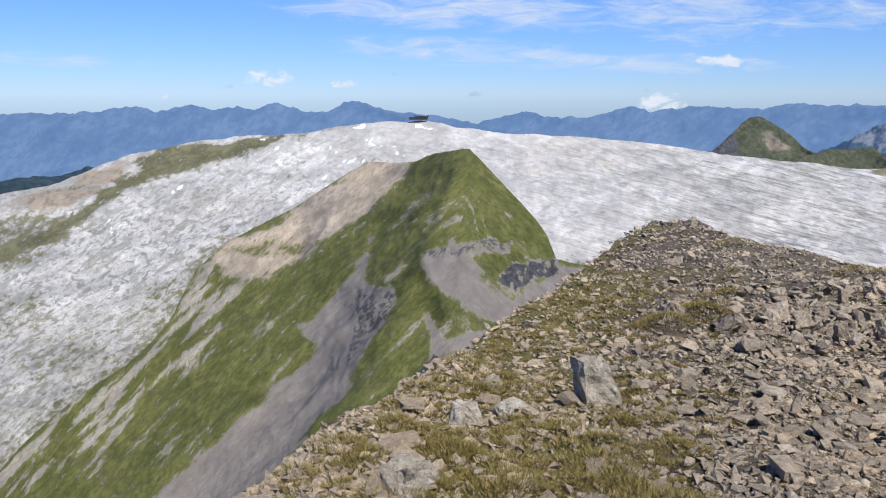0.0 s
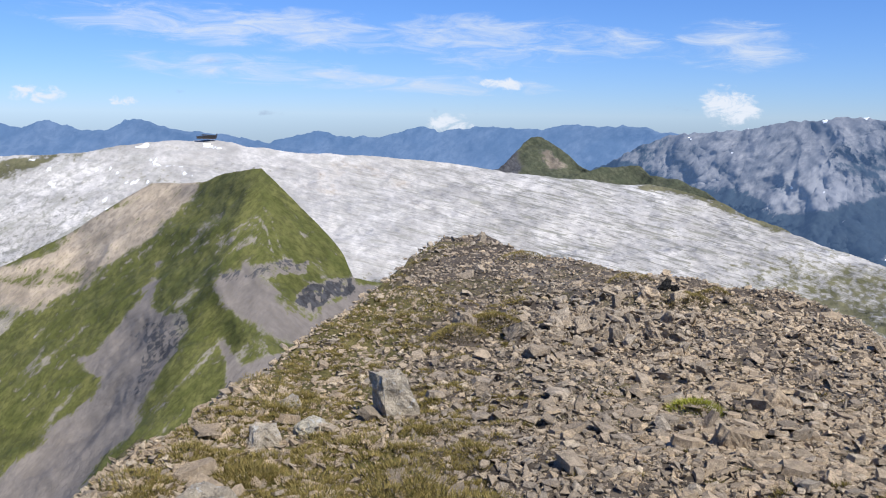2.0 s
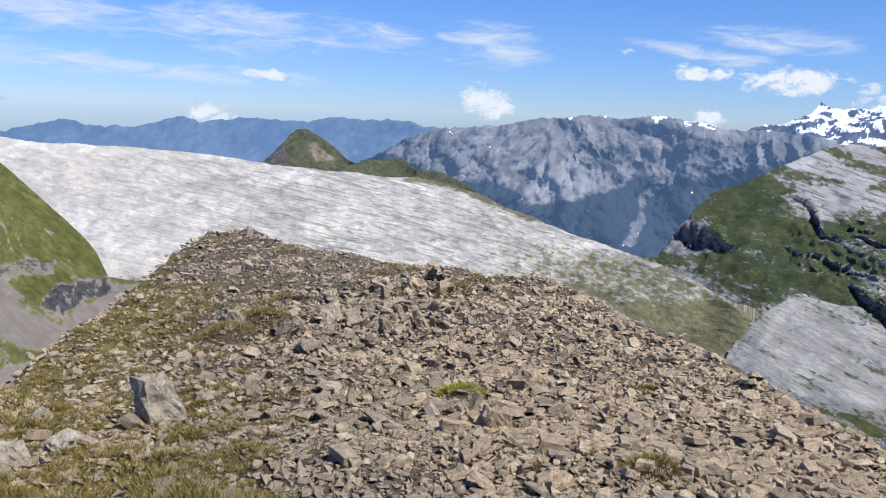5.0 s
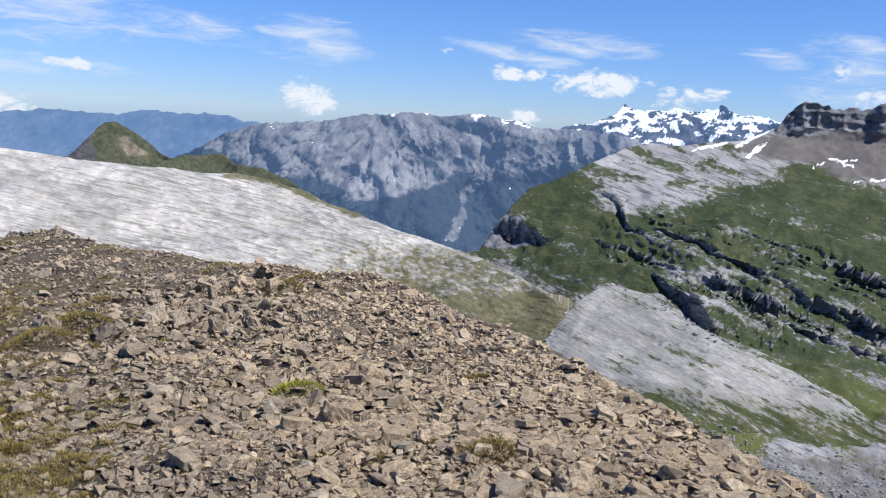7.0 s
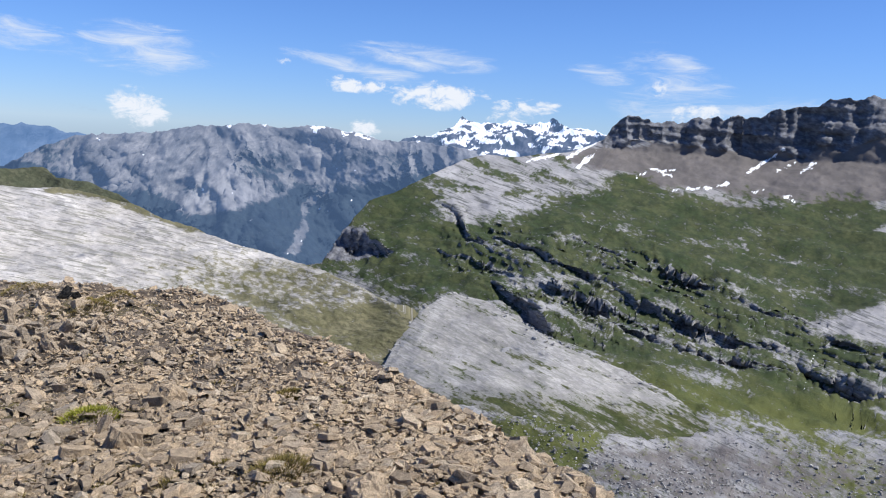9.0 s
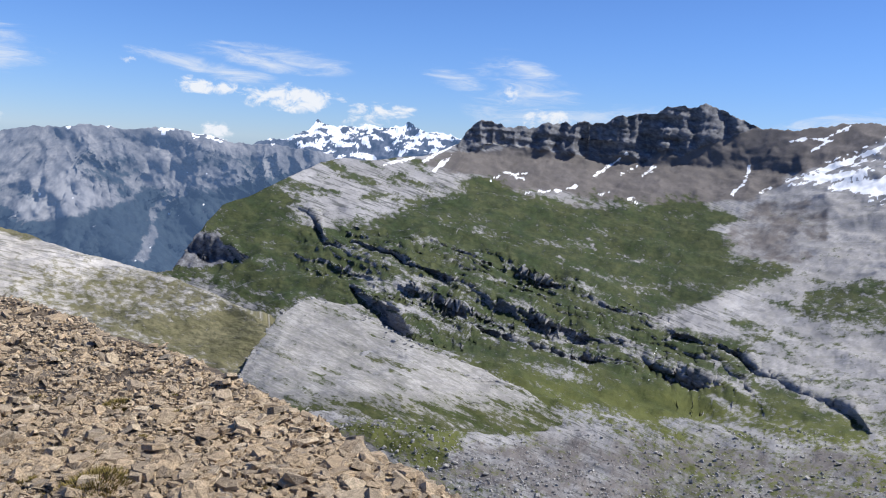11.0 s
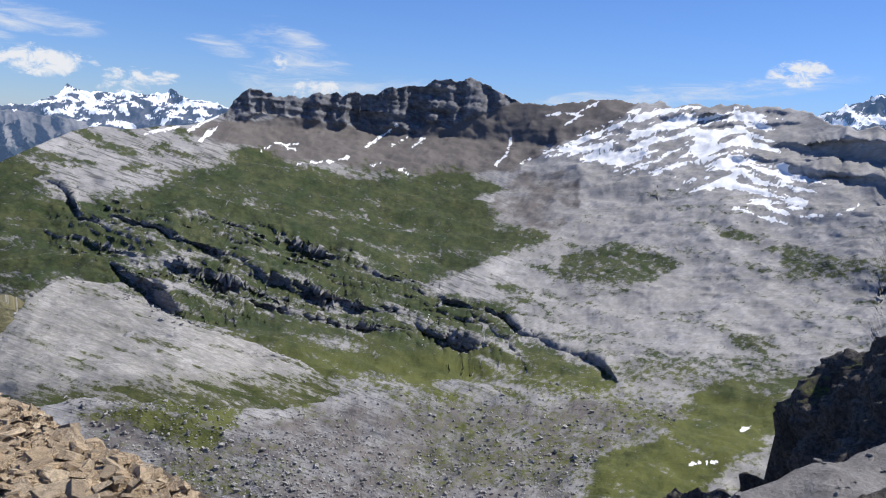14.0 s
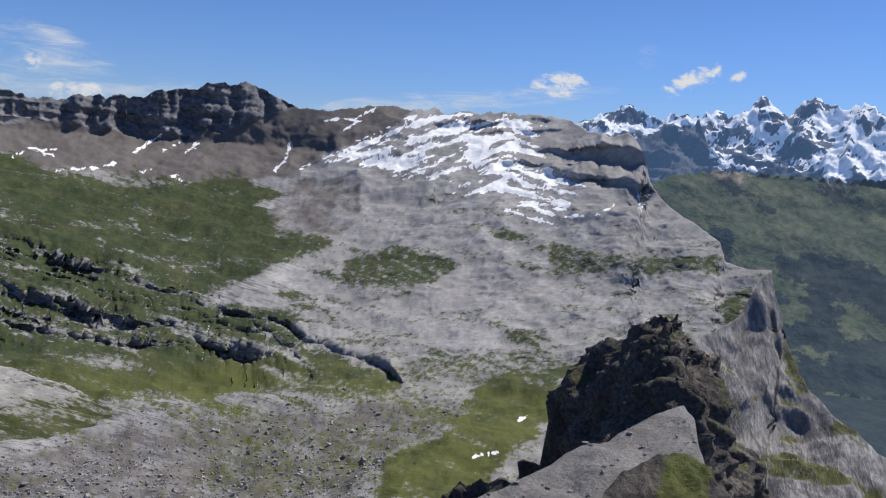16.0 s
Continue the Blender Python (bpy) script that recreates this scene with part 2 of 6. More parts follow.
    out = np.stack([np.sin(np.radians(az1)), np.cos(np.radians(az1)), 0 * az1], -1)
    extra = []
    for k in (0.15, 0.5, 1.0, 2.2):
        q = p[-1] + out * behind[0] * k + np.array((0, 0, -1.0)) * behind[1] * k ** 1.3
        extra.append(q + (fbm(q, behind[0] * 0.8, 3) * behind[0] * 0.12 * min(1, 2 * k))[:, None])
    p = np.concatenate([p, np.stack(extra)])
    attrs = {k: np.concatenate([a, np.repeat(a[-1:], 4, 0)]) for k, a in attrs.items()}
    FIELDS[name] = p[:rows], az, el
    return grid_mesh(name, p, mat, attrs)

# ---- materials ----
class Nodes:
    """A small hand for node trees."""

    def __init__(self, name):
        self.mat = bpy.data.materials.new(name)
        self.mat.use_nodes = True
        self.t = self.mat.node_tree
        self.bsdf = self.t.nodes["Principled BSDF"]
        self.bsdf.inputs["Roughness"].default_value = 0.9
        self.bsdf.inputs["Specular IOR Level"].default_value = 0.2
        self.place = self.t.nodes.new("ShaderNodeNewGeometry").outputs["Position"]

    def put(self, socket, value):
        if isinstance(value, bpy.types.NodeSocket):
            self.t.links.new(value, socket)
        elif value is not None:
            socket.default_value = (*value, 1) if isinstance(value, tuple) and len(value) == 3 and len(socket.default_value) == 4 else value

    def noise(self, size, detail=6, rough=0.6, stretch=(1, 1, 1), turn=(0, 0, 0), warp=0.0, kind="FBM"):
        m = self.t.nodes.new("ShaderNodeMapping")
        self.t.links.new(self.place, m.inputs["Vector"])
        m.inputs["Rotation"].default_value = [radians(a) for a in turn]
        m.inputs["Scale"].default_value = [s / size for s in stretch]
        n = self.t.nodes.new("ShaderNodeTexNoise")
        n.noise_type = kind
        n.inputs["Scale"].default_value = 1.0
        n.inputs["Detail"].default_value, n.inputs["Roughness"].default_value = detail, rough
        n.inputs["Distortion"].default_value = warp
        self.t.links.new(m.outputs[0], n.inputs["Vector"])
        return n.outputs["Fac"]

    def lay(self, along, across, tilt=0.0, detail=6, rough=0.65, warp=0.3, seed=0.0):
        """Noise drawn out along a line tilted in the camera's view; lengths in degrees of bearing and height from EYE.
        """
        a = self.t.nodes.new("ShaderNodeAttribute")
        a.attribute_name = "slope"
        comb = self.t.nodes.new("ShaderNodeCombineXYZ")
        c, w = math.cos(radians(tilt)), math.sin(radians(tilt))
        for k, v in enumerate(((c / along, w / along, 0), (-w / across, c / across, 0))):
            d = self.t.nodes.new("ShaderNodeVectorMath")
            d.operation = "DOT_PRODUCT"
            self.t.links.new(a.outputs["Vector"], d.inputs[0])
            d.inputs[1].default_value = v
            self.t.links.new(d.outputs["Value"], comb.inputs[k])
        comb.inputs[2].default_value = seed
        n = self.t.nodes.new("ShaderNodeTexNoise")
        n.inputs["Scale"].default_value, n.inputs["Detail"].default_value = 1.0, detail
        n.inputs["Roughness"].default_value, n.inputs["Distortion"].default_value = rough, warp
        self.t.links.new(comb.outputs[0], n.inputs["Vector"])
        return n.outputs["Fac"]

    def span(self, x, lo, hi, a=0.0, b=1.0):
        n = self.t.nodes.new("ShaderNodeMapRange")
        n.interpolation_type = "SMOOTHSTEP"
        for k, value in zip(("Value", "From Min", "From Max", "To Min", "To Max"), (x, lo, hi, a, b)):
            self.put(n.inputs[k], value)
        return n.outputs[0]

    def math(self, op, a, b=0.5):
        n = self.t.nodes.new("ShaderNodeMath")
        n.operation = op
        self.put(n.inputs[0], a)
        self.put(n.inputs[1], b)
        return n.outputs[0]

    def mix(self, f, a, b, how="MIX"):
        n = self.t.nodes.new("ShaderNodeMix")
        n.data_type, n.blend_type = "RGBA", how
        self.put(n.inputs[0], f)
        self.put(n.inputs[6], a)
        self.put(n.inputs[7], b)
        return n.outputs[2]

    def attr(self, name):
        n = self.t.nodes.new("ShaderNodeAttribute")
        n.attribute_name = name
        return n.outputs["Fac"]

    def ragged(self, name, noise, width=0.25):
        """An attribute's mask with an edge broken up by noise."""
        a = self.math("ADD", self.attr(name), self.math("MULTIPLY", self.math("SUBTRACT", noise, 0.5), 2.3))
        return self.math("MULTIPLY", self.span(a, 0.5 - width, 0.5 + width), self.span(self.attr(name), 0.0, 0.15))

    def bump(self, height, metres, strength=1.0):
        n = self.t.nodes.new("ShaderNodeBump")
        n.inputs["Distance"].default_value, n.inputs["Strength"].default_value = metres, strength
        self.put(n.inputs["Height"], height)
        self.t.links.new(n.outputs[0], self.bsdf.inputs["Normal"])

    def done(self, colour, rough=None):
        self.put(self.bsdf.inputs["Base Color"], colour)
        self.put(self.bsdf.inputs["Roughness"], rough)
        return self.mat

    # haze of distance, put into the material as a glow
    def haze_glow(self, colour, strength):
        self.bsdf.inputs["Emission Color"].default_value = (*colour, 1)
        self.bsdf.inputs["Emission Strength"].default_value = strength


def ground_cover(name, rock=(0.44, 0.43, 0.42), rock2=(0.3, 0.3, 0.29), warm=(0.38, 0.31, 0.23), grass=(0.085, 0.11, 0.03), grass2=(0.14, 0.14, 0.05),
                 scree=(0.2, 0.185, 0.17), dark=(0.1, 0.1, 0.105), size=40.0, lump=2.0, haze_glow=None, cracks=0.5, deg=None, tilts=(0, 0), draw=1.0, grain=(), lush=(0.105, 0.115, 0.032)):
    """Mountain ground: limestone with grass, scree, dark rock and painted shade, warm rock and snow where its masks
    say. deg: size of the mottling in degrees seen from EYE; tilts: dip of its beds in that view where the mask "turn"
    is 0 and 1; draw: how far it is drawn out along them; grain: clefts, as (mask, dip, length, width, strength,
    colour)."""
    k = Nodes(name)
    if deg:
        def beds(d, detail, rough, seed):
            one = k.lay(d * draw, d, tilts[0], detail, rough, 0.3, seed)
            return one if tilts[0] == tilts[1] else k.mix(k.attr("turn"), one, k.lay(d * draw, d, tilts[1], detail, rough, 0.3, seed + 5))
        wide, mid, fine = k.lay(deg * 4, deg * 2.5, tilts[1], 5, 0.6, 0.3, 1.3), beds(deg, 8, 0.7, 3.1), beds(deg / 5, 5, 0.7, 7.7)
    else:
        wide, mid, fine = k.noise(size * 4, 5, 0.6), k.noise(size, 8, 0.66, warp=0.4), k.noise(size / 9, 8, 0.7)
    stone = k.mix(k.span(mid, 0.36, 0.64), rock2, rock)
    stone = k.mix(k.span(fine, 0.4, 0.58, cracks, 0.0), stone, tuple(c * 0.5 for c in rock2))
    stone = k.mix(k.span(wide, 0.35, 0.7, 0.25, 0.0), stone, (0.5, 0.47, 0.43), "MULTIPLY")
    for mask, dip, length, width, strength, colour in grain:
        cleft = k.span(k.lay(length, width, dip, 6, 0.62, 0.5, width * 31), 0.4, 0.48, strength, 0.0)
        stone = k.mix(k.math("MULTIPLY", cleft, k.attr(mask)) if mask else cleft, stone, colour)
    warm_c = k.mix(k.span(mid, 0.38, 0.62), tuple(c * 0.62 for c in warm), warm)
    warm_c = k.mix(k.span(fine, 0.36, 0.55, 0.7, 0.0), warm_c, tuple(c * 0.45 for c in warm))
    grass_c = k.mix(k.span(mid, 0.38, 0.62), grass, grass2)
    grass_c = k.mix(k.span(fine, 0.35, 0.62, 0.8, 0.0), grass_c, tuple(c * 0.55 for c in grass))
    grass_c = k.mix(k.math("MULTIPLY", k.attr("lush"), k.span(mid, 0.3, 0.6, 0.4, 1.0)), grass_c, lush)
    scree_c = k.mix(k.span(mid, 0.35, 0.65), tuple(c * 0.72 for c in scree), scree)
    scree_c = k.mix(k.span(fine, 0.35, 0.6, 0.5, 0.0), scree_c, tuple(c * 0.62 for c in scree))
    dark_c = k.mix(k.span(fine, 0.38, 0.66), tuple(c * 0.45 for c in dark), dark)
    c = k.mix(k.ragged("warm", mid), stone, warm_c)
    c = k.mix(k.ragged("scree", mid), c, scree_c)
    c = k.mix(k.ragged("grass", fine), c, grass_c)
    # dark rock, and the shade painted on cliff and ledge faces
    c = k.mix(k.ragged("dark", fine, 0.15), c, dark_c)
    c = k.mix(k.ragged("snow", fine, 0.08), c, (0.86, 0.88, 0.9))
    k.bump(k.math("ADD", mid, k.math("MULTIPLY", fine, 0.35)), lump)
    # far ground only: painted haze, no lamp
    if haze_glow:
        k.haze_glow(*haze_glow)
    return k.done(c)


# karst clefts: dark turf and stone with the clefts' own shadow mixed in
CLEFT, SHADE_TURF = (0.2, 0.195, 0.17), (0.24, 0.235, 0.185)
KARST = ground_cover("karst_limestone", (0.7, 0.665, 0.62), (0.47, 0.445, 0.412), grass=(0.125, 0.12, 0.06), grass2=(0.2, 0.185, 0.105), lump=5, cracks=0.3, deg=1.5, tilts=(26, -11), draw=1.8,
                     grain=(("bed", -12, 2.2, 0.15, 0.85, SHADE_TURF), ("bed", -14, 0.9, 0.08, 0.7, CLEFT), (None, -9, 0.8, 0.2, 0.4, (0.36, 0.35, 0.32)), ("bed2", 22, 0.6, 0.32, 0.85, (0.22, 0.215, 0.18)), ("bed2", 32, 1.8, 0.5, 0.7, (0.27, 0.265, 0.22)), ("bed2", 28, 0.2, 0.12, 0.6, (0.25, 0.245, 0.21))))
PEAK = ground_cover("grass_and_shale", (0.44, 0.395, 0.32), (0.3, 0.27, 0.215), warm=(0.48, 0.395, 0.295), scree=(0.245, 0.213, 0.184), grass=(0.092, 0.1, 0.026), grass2=(0.148, 0.145, 0.046), dark=(0.085, 0.083, 0.086), lump=1.6, deg=1.0, tilts=(42, -38), draw=2.6,
                    grain=((None, 40, 0.6, 0.16, 0.6, (0.2, 0.18, 0.15)),))
VALE = ground_cover("alpine_valley", (0.4, 0.395, 0.397), (0.3, 0.298, 0.302), grass=(0.038, 0.056, 0.021), grass2=(0.072, 0.082, 0.034), scree=(0.168, 0.154, 0.147), dark=(0.22, 0.225, 0.245), lump=2.2, cracks=0.25, deg=1.1, tilts=(-16, 12), draw=1.8,
                    grain=(("bed", -17, 1.6, 0.13, 0.85, (0.1, 0.105, 0.1)), ("bed2", 9, 1.5, 0.2, 0.5, (0.22, 0.22, 0.2)), ("bed2", 42, 1.3, 0.16, 0.4, (0.23, 0.23, 0.22))))
SLAB = ground_cover("limestone_slab", (0.48, 0.465, 0.44), (0.34, 0.33, 0.314), grass=(0.05, 0.065, 0.02), grass2=(0.085, 0.09, 0.035), lump=1.2, cracks=0.45, deg=0.9, tilts=(-20, -20), draw=3.0,
                    grain=((None, -24, 1.8, 0.1, 0.6, (0.2, 0.2, 0.17)), (None, -8, 1.0, 0.12, 0.5, (0.24, 0.24, 0.21))))
WALLROCK = ground_cover("cliff_limestone", (0.36, 0.352, 0.35), (0.22, 0.217, 0.218), grass=(0.075, 0.085, 0.03), lump=3, deg=0.8, tilts=(-74, -74), draw=2.2, grain=((None, -66, 1.2, 0.3, 0.7, (0.11, 0.11, 0.115)),))
CRAG = ground_cover("dark_shale", (0.17, 0.153, 0.137), (0.08, 0.074, 0.069), warm=(0.34, 0.27, 0.2), size=8, lump=1.5, cracks=0.8)
HILL = ground_cover("hill_turf", (0.2, 0.19, 0.17), (0.12, 0.12, 0.11), grass=(0.075, 0.085, 0.05), grass2=(0.11, 0.112, 0.068), warm=(0.3, 0.25, 0.19), lump=4, deg=0.8, tilts=(-30, -30), draw=1.6)
# blue of the haze that far ground emits
HAZE_BLUE = (0.22, 0.43, 0.84)
# bluish base colour and emission stand in for haze over the far ranges
FAR = ground_cover("far_mountains", (0.075, 0.09, 0.115), (0.035, 0.05, 0.075), lump=20, haze_glow=(HAZE_BLUE, 0.41), deg=1.6, tilts=(35, 35), draw=1.8)
# the massif's haze is painted: blue emission and bluish forest tones
GREY = ground_cover("far_limestone", (0.25, 0.243, 0.24), (0.1, 0.103, 0.112), grass=(0.014, 0.024, 0.034), grass2=(0.024, 0.036, 0.042), scree=(0.25, 0.245, 0.245), lump=10, haze_glow=((0.25, 0.43, 0.8), 0.2), cracks=0.35, deg=1.1, tilts=(48, -42), draw=2.0,
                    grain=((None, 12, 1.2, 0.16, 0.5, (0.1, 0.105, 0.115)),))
# woods and valley floor glow faintly blue in place of real haze
FOREST = ground_cover("far_forest", (0.03, 0.045, 0.035), (0.01, 0.02, 0.02), grass=(0.06, 0.085, 0.04), grass2=(0.11, 0.12, 0.065), lump=12, haze_glow=(HAZE_BLUE, 0.075), cracks=0.7, deg=1.6, tilts=(-12, -12), draw=1.7)
# haze on the snow peaks comes from this emission and blue rock tones
ICE = ground_cover("glacier_peaks", (0.11, 0.115, 0.14), (0.05, 0.058, 0.078), lump=14, haze_glow=(HAZE_BLUE, 0.2), deg=1.0, tilts=(50, -50), draw=2.0)
# earth colour kept dark to carry the shade in gaps between stones
NEAR = ground_cover("ridge_earth", (0.18, 0.142, 0.105), (0.09, 0.072, 0.055), scree=(0.16, 0.135, 0.11), grass=(0.12, 0.105, 0.032), grass2=(0.2, 0.165, 0.06), size=0.3, lump=0.05, cracks=0.6)
GRAVEL = ground_cover("grey_scree", (0.27, 0.262, 0.255), (0.19, 0.183, 0.176), size=4, lump=0.6, cracks=0.5)


def stone_mat(name, tan, grey, size, spots=0.0):
    """Shale chips, each of its own tint, from tan to grey, with lichen."""
    k = Nodes(name)
    own = k.t.nodes.new("ShaderNodeNewGeometry").outputs["Random Per Island"]
    one = k.t.nodes.new("ShaderNodeObjectInfo").outputs["Random"]
    vary = k.math("FRACT", k.math("ADD", own, one), 0)
    c = k.mix(k.span(vary, 0.35, 0.9), tan, grey)
    c = k.mix(k.span(k.math("FRACT", k.math("MULTIPLY", vary, 7.3), 0), 0.0, 1.0, 0.6, 0.0), c, tuple(q * 0.42 for q in tan))
    c = k.mix(k.span(k.math("FRACT", k.math("MULTIPLY", vary, 13.7), 0), 0.8, 1.0, 0.0, 0.7), c, tuple(min(0.8, q * 1.45) for q in grey))
    grain = k.noise(size, 8, 0.75)
    c = k.mix(k.span(grain, 0.38, 0.6, 0.65, 0.0), c, tuple(q * 0.42 for q in grey))
    c = k.mix(k.span(k.noise(size * 0.3, 4, 0.7), 0.55, 0.7, 0.0, 0.5), c, tuple(min(0.8, q * 1.3) for q in tan))
    if spots:
        c = k.mix(k.span(k.noise(size * 0.8, 5, 0.7), 0.56, 0.62, 0.0, spots), c, (0.6, 0.59, 0.55))
        c = k.mix(k.span(k.noise(size * 0.5, 4, 0.7), 0.6, 0.66, 0.0, spots), c, (0.06, 0.055, 0.05))
    k.bump(grain, size * 0.7)
    return k.done(c)


SHALE = stone_mat("shale_chips", (0.66, 0.5, 0.325), (0.57, 0.455, 0.32), 0.04)
SLATE = stone_mat("dark_blocks", (0.52, 0.41, 0.285), (0.44, 0.365, 0.27), 0.04)
LICHEN = stone_mat("lichened_limestone", (0.66, 0.55, 0.4), (0.6, 0.51, 0.38), 0.06, 0.7)
PALE = stone_mat("pale_boulders", (0.52, 0.505, 0.48), (0.43, 0.418, 0.4), 2.5)
LEDGE = stone_mat("weathered_limestone", (0.34, 0.325, 0.31), (0.24, 0.235, 0.23), 3.0)
BLADE = Nodes("dry_grass")
BLADE.bsdf.inputs["Roughness"].default_value = 0.7
_v = BLADE.t.nodes.new("ShaderNodeNewGeometry").outputs["Random Per Island"]
BLADE = BLADE.done(BLADE.mix(_v, (0.13, 0.115, 0.028), (0.34, 0.25, 0.085)))
MOSS = Nodes("moss")
MOSS = MOSS.done(MOSS.mix(MOSS.noise(0.05, 6, 0.7), (0.22, 0.24, 0.03), (0.42, 0.4, 0.07)))

# ---- land ----
def blank(az, el, p, n):
    z = np.zeros(az.shape)
    return {"grass": z, "scree": z, "snow": z, "dark": z, "warm": z}


# covers of the land, outlined by (bearing, height) pairs to fit the camera's view
PLATEAU_TURF = [(-20.4, -4.2), (-18.5, -3.4), (-15.7, -3.2), (-10.4, -2.6), (-12.1, -3.65), (-15.4, -4.5), (-18.2, -5.2), (-20.3, -5.65), (-21.7, -6.5), (-23.5, -7.8), (-25.5, -9.1), (-27.2, -9.7), (-29.5, -10.3), (-29.5, -9.4), (-26.8, -8.6), (-24.5, -7.8), (-22, -5.8), (-19.9, -4.8)]
PLATEAU_TURF2 = [(-30, -7.4), (-26.5, -7.0), (-24.6, -7.6), (-25.0, -9.0), (-27, -10.1), (-30, -10.8)]
PLATEAU_MOTTLE = [(-16.9, -6.6), (-15.1, -6.4), (-14.0, -7.3), (-15.9, -8.3), (-17.3, -7.8)]
PLATEAU_MOTTLE2 = [(-20.0, -12.0), (-17.5, -10.9), (-16.6, -12.9), (-18.7, -14.4), (-21.2, -14.3)]
PLATEAU_MOTTLE3 = [(-27.0, -15.2), (-24.0, -14.7), (-22.2, -16.1), (-24.6, -17.7), (-28.4, -17.9)]
PLATEAU_MOTTLE4 = [(-30, -12.2), (-26.7, -12.1), (-25.6, -13.6), (-27.0, -14.9), (-30, -14.2)]
PLATEAU_WARM = [(-30.3, -6.8), (-27.9, -6.2), (-24.7, -5.5), (-22.7, -4.6), (-19.6, -3.8), (-17.9, -3.3), (-20.2, -4.4), (-21.8, -5.6), (-24.2, -7.1), (-28.0, -7.1)]
PLATEAU_WARM2 = [(10.0, -3.0), (5.9, -2.6), (4.4, -4.3), (6.8, -6.6), (11.3, -6.1), (14.1, -4.6)]
PLATEAU_END = [(38.9, -11.2), (43.2, -11.4), (47.0, -10.8), (51.0, -12.3), (51.2, -15.7), (45.0, -14.7), (41.8, -13.4)]
PLATEAU_RIM = [(27.6, -4.3), (31.3, -4.7), (33.2, -5.7), (37.5, -7.3), (35.2, -7.1), (32.9, -6.2), (29.8, -5.1), (26.8, -4.6)]
SHOULDER = [(-2.1, -4.5), (-5.4, -4.5), (-7.3, -5.6), (-9.4, -6.8), (-10.7, -7.6), (-12.6, -8.9), (-14.9, -9.5), (-15.8, -10.4), (-15.3, -11.5), (-12.8, -11.9), (-10.1, -11.2), (-8.9, -10.3), (-7.3, -9.0), (-5.4, -7.9), (-3.8, -6.4)]
STRIPES = [(-15.8, -10.4), (-17.2, -11.4), (-18.8, -14.5), (-21.4, -17), (-25, -18.6), (-27.4, -20.3), (-30, -22), (-30, -24), (-27.8, -24.3), (-24.7, -23.1), (-21.7, -20.8), (-19, -18.6), (-15.2, -16), (-13.6, -13.9), (-14.3, -12.3)]
GULLY_SCREE = [(-5.2, -9.8), (-6.4, -11.9), (-7.4, -13.4), (-10.2, -15.4), (-9.1, -16.7), (-9.9, -18.2), (-12.7, -20.1), (-15.5, -22.0), (-18.2, -24), (-20.6, -25.5), (-20, -28), (-14, -28), (-13.2, -26.3), (-10.9, -23.6), (-9.2, -21.6), (-7.2, -19.8), (-5.6, -17.2), (-3.7, -14.4), (-4.3, -13.1), (-5.7, -12.5), (-5.4, -11)]
CLIFF_SCREE = [(-1.7, -11.0), (0.4, -9.9), (1.6, -11.2), (2.4, -12.3), (4.0, -12.9), (4.7, -13.6), (7.6, -11.6), (9.9, -11.4), (6.7, -14.2), (4.0, -15.8), (1.6, -14.7), (-0.4, -13.1)]
FOOT_SCREE = [(-1.4, -15.0), (0, -16.5), (3.6, -15.9), (1.6, -17.3), (0, -18.8), (-2.4, -20), (-1.2, -18)]
PEAK_CLIFF = [(3.6, -12.5), (4.7, -11.3), (7.7, -10.9), (7.7, -12.0), (5.9, -12.6), (4.8, -13.5)]
PEAK_CLIFF2 = [(-1.8, -19.8), (-2.0, -18.7), (-0.8, -17.4), (-0.5, -18.1), (-1.3, -19.4)]
PEAK_CLIFF3 = [(-1.3, -10.5), (2.4, -9.8), (4.5, -9.9), (4.3, -10.6), (2.4, -10.8), (-1.2, -11.1)]
GULLY_ROCK = [(-6.5, -13.2), (-3.9, -13.3), (-4.3, -15.4), (-5.9, -16.9), (-7.2, -17.9), (-6.7, -15.3)]
VALE_TURF = [(38, -10.5), (42.5, -8.8), (44.3, -5.6), (46.5, -3.8), (49.2, -2.6), (50.8, -3.2), (52.2, -4.4), (53.8, -5.8), (56.8, -5.8), (59.8, -3.9), (63.9, -2.3), (68.1, -2.6), (74.2, -3.0), (80.7, -2.4), (80.4, -4.5), (81.1, -6.2), (84.3, -6.6), (79.9, -8.6), (77.1, -10.0), (76.8, -11.0), (80.2, -11.5), (83.2, -12.2), (85.2, -14.5), (87.6, -14.9), (90.4, -16.1), (87.2, -17.1), (82.2, -16.4), (77.0, -16.7), (73.2, -17.2), (68.9, -17.1), (61.1, -13.8), (55.6, -11.2), (52.5, -10.8), (50.7, -11.9), (47.0, -10.5)]
VALE_TURF2 = [(52.9, -19.1), (58.3, -18.1), (61.4, -17.6), (68.5, -17.1), (71.7, -17.2), (69.1, -19.4), (64.7, -18.9), (62.5, -22.1), (59.2, -21.2), (56.8, -20.1)]
VALE_TURF3 = [(87.9, -23.8), (90.0, -20.2), (93.8, -18.1), (94.9, -16.5), (95.6, -15.3), (97.5, -14.4), (101.7, -13.6), (100.9, -17.8), (96.2, -21.9), (94.3, -23.5)]
VALE_TURF4 = [(84.8, -9.0), (86.0, -7.4), (89.0, -6.45), (91.8, -6.65), (93.6, -7.3), (93.1, -8.3), (90.0, -9.5), (87.3, -9.65)]
VALE_TURF5 = [(94.3, -4.5), (96.7, -4.9), (100.6, -5.4), (102.9, -5.9), (107.9, -5.1), (110.4, -5.2), (110.8, -6.6), (104.5, -6.9), (99.2, -7.8), (99.9, -6.2), (96.8, -5.7)]
